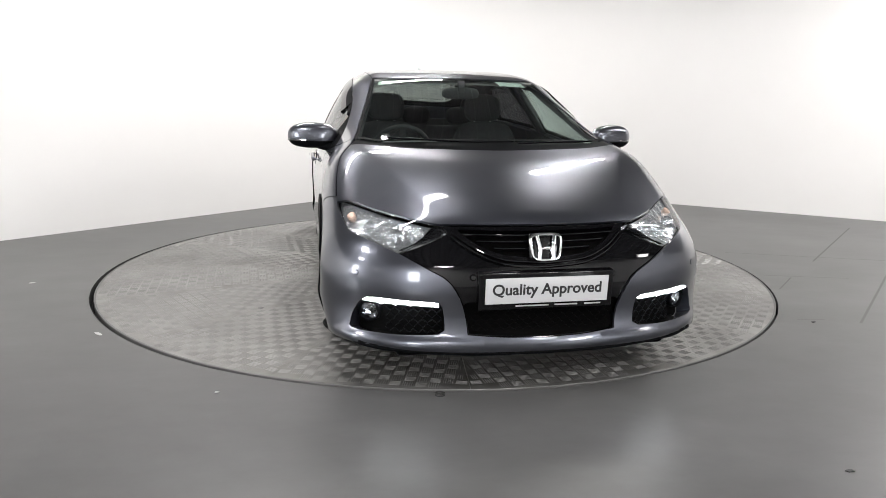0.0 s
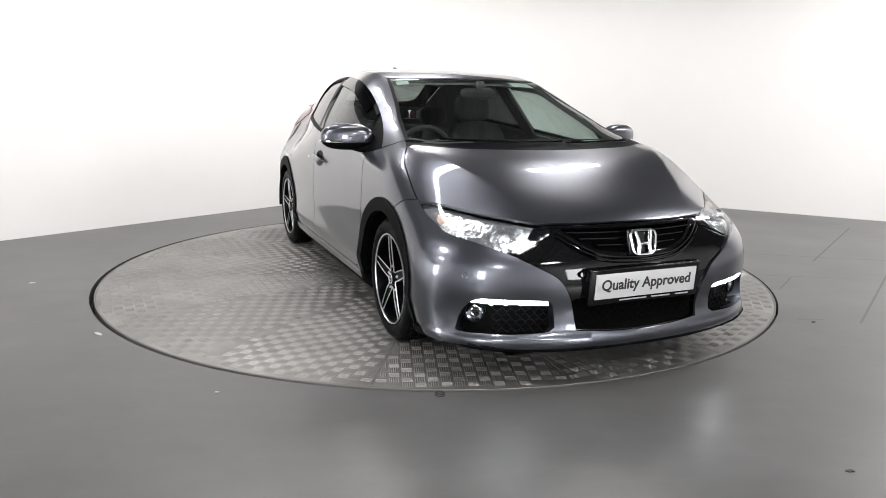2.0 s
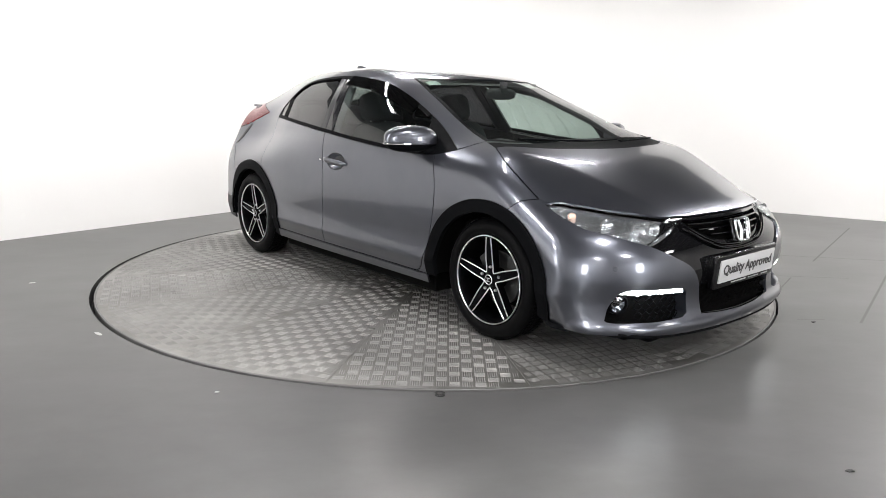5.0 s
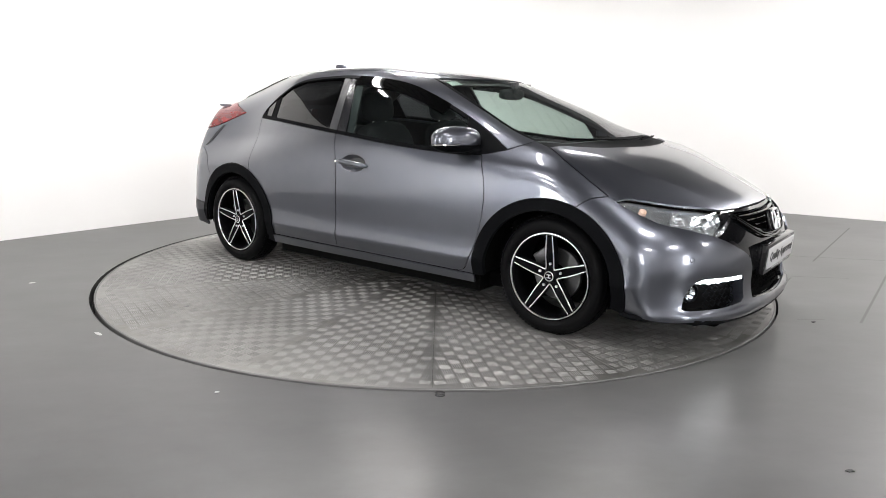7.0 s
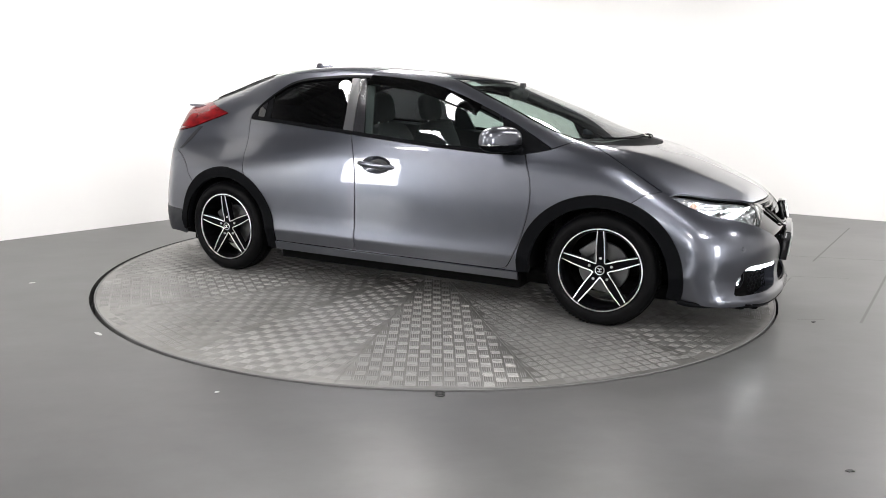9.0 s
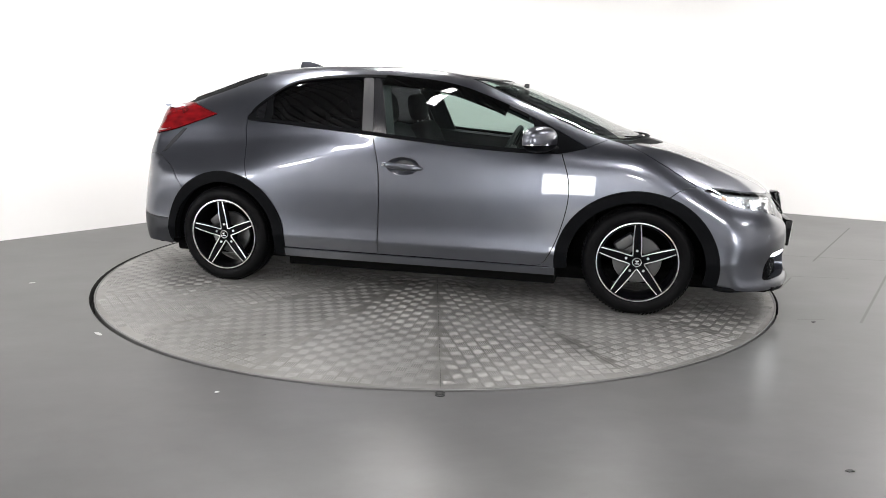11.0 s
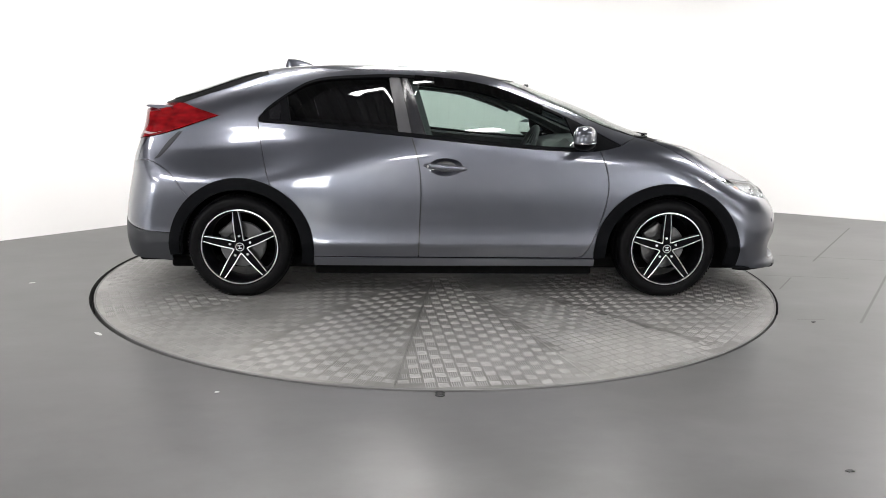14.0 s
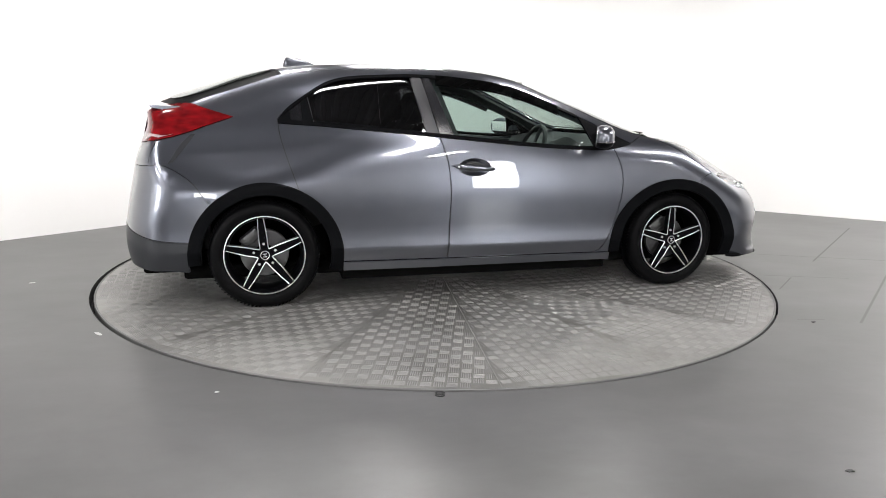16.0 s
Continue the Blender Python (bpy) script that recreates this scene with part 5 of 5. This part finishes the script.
    part("badge_backing", bm, PIANO, badge)
    # scuttle, wipers
    full = contour(np.vstack([HOOD_BACK, (HOOD_BACK * k)[::-1][1:]]), np.vstack([COWL, (COWL * k)[::-1][1:]])[::-1])
    panel("scuttle_panel", full, (0, 0, -1), TRIM, car, both=False, cell=0.03, lift=-0.008)
    for pts in ([(1.325, 0.10, 0.0), (1.335, -0.12, 0.004), (1.29, -0.34, 0.0), (1.20, -0.545, -0.004)], [(1.245, 0.56, 0.0), (1.30, 0.40, 0.004), (1.335, 0.24, 0.0), (1.345, 0.12, -0.004)]):
        g = on_top([p[:2] for p in pts])
        g[:, 2] += np.array([0.008, 0.010, 0.009, 0.006])
        bm = bmesh.new()
        tube(bm, line(g), 0.0045, 8)
        arm = part("wiper_arm", bm, TRIM, car)
        bm = bmesh.new()
        b = line(on_top([(p[0] - 0.014, p[1]) for p in pts])) + np.array([0, 0, 0.003])
        tube(bm, b, 0.0035, 6)
        part("wiper_blade", bm, BLACK, arm)
    # stickers inside the windscreen
    for pts in ([(0.33, -0.485), (0.355, -0.41), (0.42, -0.42), (0.395, -0.497)], [(0.42, 0.24), (0.35, 0.43), (0.43, 0.445), (0.50, 0.25)]):
        panel("windscreen_sticker", contour(*[line(on_top([a, b])) for a, b in zip(pts, pts[1:] + pts[:1])]), (-0.4, 0, -1), STICKER, car, both=False, cell=0.03, lift=-0.008, flange=0.0)


front_details()


# ---- cabin and underbody ----
def cabin():
    k = np.array([1, -1, 1])
    # dark inner skins behind doors, wings and pillars
    for name, edge in (("door_lining", contour(part_of(DLO_LOW, -1.18, 0.84), FENDER_SEAM, part_of(SILL_TOP, 0.71, -0.84), REAR_SEAM[::-1])),):
        panel(name, edge, SIDE_WAY, CABIN, car, cell=0.06, lift=-0.03, gap=0.0, flange=0.02)
    panel("wing_lining", contour(part_of(DLO_LOW, 0.78, 0.985), HOOD_SIDE, BUMP_SEAM, arch(*F_ARCH, f_bump, 185.8), part_of(SILL_TOP, 0.842, 0.71), FENDER_SEAM[::-1]), (0, 1, -0.35), BLACK, car, cell=0.06, lift=-0.025, gap=-0.01, flange=0.0)
    panel("pillar_lining", contour(SCREEN_SIDE, DITCH, HATCH_SIDE, TAIL_TOP, TAIL_LOW, QUARTER_BACK, RB_SEAM, arch(*R_ARCH, r_end, r_door), REAR_SEAM[::-1], part_of(DLO_TOP, -1.2, 0.985)), HIGH_WAY, CABIN, car, cell=0.06, lift=-0.028, gap=-0.002, flange=0.02)
    strip(part_of(DLO_TOP, -0.40, -0.25), 0.10, -0.36, CABIN, "middle_pillar", -0.03)
    panel("roof_lining", contour(mirrored(HEADER)[::-1], DITCH, mirrored(HATCH_TOP), (DITCH * k)[::-1]), (0, 0, -1), LINER, car, both=False, cell=0.08, lift=-0.03)
    bm = bmesh.new()
    box(bm, -1.75, 2.02, -0.70, 0.70, 0.15, 0.23, 0.02)
    # lower black boxes, added to deepen the shade under the car
    box(bm, -0.86, 0.84, -0.80, 0.80, 0.135, 0.235, 0.01)
    box(bm, 1.70, 2.08, -0.60, 0.60, 0.135, 0.20, 0.02)
    box(bm, -1.98, -1.62, -0.60, 0.60, 0.17, 0.30, 0.02)
    part("floor_pan_and_shade", bm, BLACK, car)
    bm = bmesh.new()
    box(bm, 1.0, 1.05, -0.74, 0.74, 0.2, 0.90, 0.01)
    box(bm, 1.05, 1.95, -0.52, 0.52, 0.25, 0.62, 0.03)
    part("engine_bulkhead", bm, BLACK, car)
    bm = bmesh.new()
    rows = []
    for y in np.linspace(-0.72, 0.72, 25):
        hood = 0.045 * math.exp(-((y + 0.36) / 0.17) ** 2)
        prof = [(1.33 - 0.35 * y * y, 0.935), (1.1, 0.945), (0.86, 0.93 + hood), (0.74, 0.905 + hood), (0.70, 0.86), (0.72, 0.70), (0.82, 0.55), (1.0, 0.5)]
        rows.append([bm.verts.new((x, y, z)) for x, z in prof])
    for a, b in zip(rows, rows[1:]):
        for i in range(7):
            bm.faces.new((a[i], a[i + 1], b[i + 1], b[i]))
    part("dashboard", bm, CABIN, car)
    for y in (-0.60, -0.12, 0.12, 0.60):
        bm = bmesh.new()
        box(bm, 0.695, 0.712, y - 0.05, y + 0.05, 0.80, 0.86, 0.006)
        part("air_vent", bm, SATIN, car)
    # steering wheel, on the right-hand side
    wheel = new("steering_wheel")
    wheel.parent = car
    wheel.matrix_basis = pose(0.47, -0.36, 0.855, 0, -66, 0)
    bm = bmesh.new()
    tube(bm, [(0.182 * math.cos(a), 0.182 * math.sin(a), 0) for a in [2 * math.pi * i / 40 for i in range(40)]], 0.015, 10, closed=True)
    part("wheel_rim", bm, CABIN, wheel)
    bm = bmesh.new()
    ellipsoid(bm, (0, 0, -0.01), (0.07, 0.08, 0.03), 2.6, 20, 8)
    for a in (0, 180, 270):
        box(bm, 0.05, 0.175, -0.02, 0.02, -0.012, 0.0, 0.003, Matrix.Rotation(radians(a + 90), 4, "Z"))
    part("wheel_hub", bm, CABIN, wheel)
    # seats
    for y in (-0.36, 0.36):
        seat = new("front_seat")
        seat.parent = car
        seat.matrix_basis = pose(0.0, y, 0.30)
        seat_parts(seat, 0.25, 0.56)
    bench = new("rear_bench")
    bench.parent = car
    bench.matrix_basis = pose(-0.86, 0, 0.32)
    bm = bmesh.new()
    ellipsoid(bm, (0.16, 0, 0.08), (0.27, 0.62, 0.11), 4.5, 32, 10)
    part("cushion", bm, FABRIC, bench)
    bm = bmesh.new()
    ellipsoid(bm, (0, 0, 0), (0.09, 0.60, 0.33), 4.5, 32, 12, m=pose(-0.20, 0, 0.34, 0, -22, 0))
    part("backrest", bm, FABRIC, bench)
    for y in (-0.38, 0.0, 0.38):
        bm = bmesh.new()
        ellipsoid(bm, (0, 0, 0), (0.045, 0.12, 0.075), 3.0, 20, 10, m=pose(-0.33, y, 0.735, 0, -18, 0))
        part("headrest", bm, FABRIC, bench)
    # shelf and linings of the boot
    bm = bmesh.new()
    box(bm, -1.62, -1.18, -0.50, 0.50, 0.93, 0.95, 0.006)
    box(bm, -1.64, -1.60, -0.56, 0.56, 0.25, 1.02, 0.008)
    for y in (-0.45, 0.45):
        box(bm, -1.74, -1.42, y - 0.01, y + 0.01, 0.90, 1.10, 0.004)
    part("boot_lining", bm, CABIN, car)
    # inside mirror and sun visors
    bm = bmesh.new()
    ellipsoid(bm, (0, 0, 0), (0.025, 0.115, 0.035), 3.2, 24, 10, m=pose(0.50, 0.0, 1.225, 0, 15, -8))
    box(bm, 0.51, 0.54, -0.02, 0.02, 1.23, 1.30, 0.004)
    part("inside_mirror", bm, CABIN, car)
    for y in (-0.34, 0.34):
        bm = bmesh.new()
        box(bm, 0.16, 0.34, y - 0.17, y + 0.17, 1.288, 1.302, 0.005)
        part("sun_visor", bm, LINER, car)


def seat_parts(seat, hw, height):
    bm = bmesh.new()
    ellipsoid(bm, (0.12, 0, 0.10), (0.27, hw, 0.12), 4.0, 28, 10)
    part("cushion", bm, FABRIC, seat)
    bm = bmesh.new()
    ellipsoid(bm, (0, 0, 0), (0.10, hw * 0.95, 0.34), 4.0, 28, 14, m=pose(-0.22, 0, 0.40, 0, -16, 0))
    part("backrest", bm, FABRIC, seat)
    bm = bmesh.new()
    ellipsoid(bm, (0, 0, 0), (0.055, 0.135, 0.10), 3.2, 24, 10, m=pose(-0.345, 0, 0.83, 0, -10, 0))
    part("headrest", bm, FABRIC, seat)
    for y in (-0.06, 0.06):
        bm = bmesh.new()
        tube(bm, [(-0.315, y, 0.66), (-0.335, y, 0.78)], 0.006, 8)
        part("headrest_post", bm, POST, seat)


cabin()


def motions():
    turn = [(t, CAR_ANGLE + TURN_RATE * t) for t in (0.0, 4.0, 8.0, 12.0, 16.0)]
    walk(turntable, [(t, pose(0, 0, 0, 0, 0, a)) for t, a in turn])
    walk(car, [(t, pose(0, 0, 0, 0, 0, a) @ pose(CAR_X, CAR_Y, 0)) for t, a in turn])


motions()
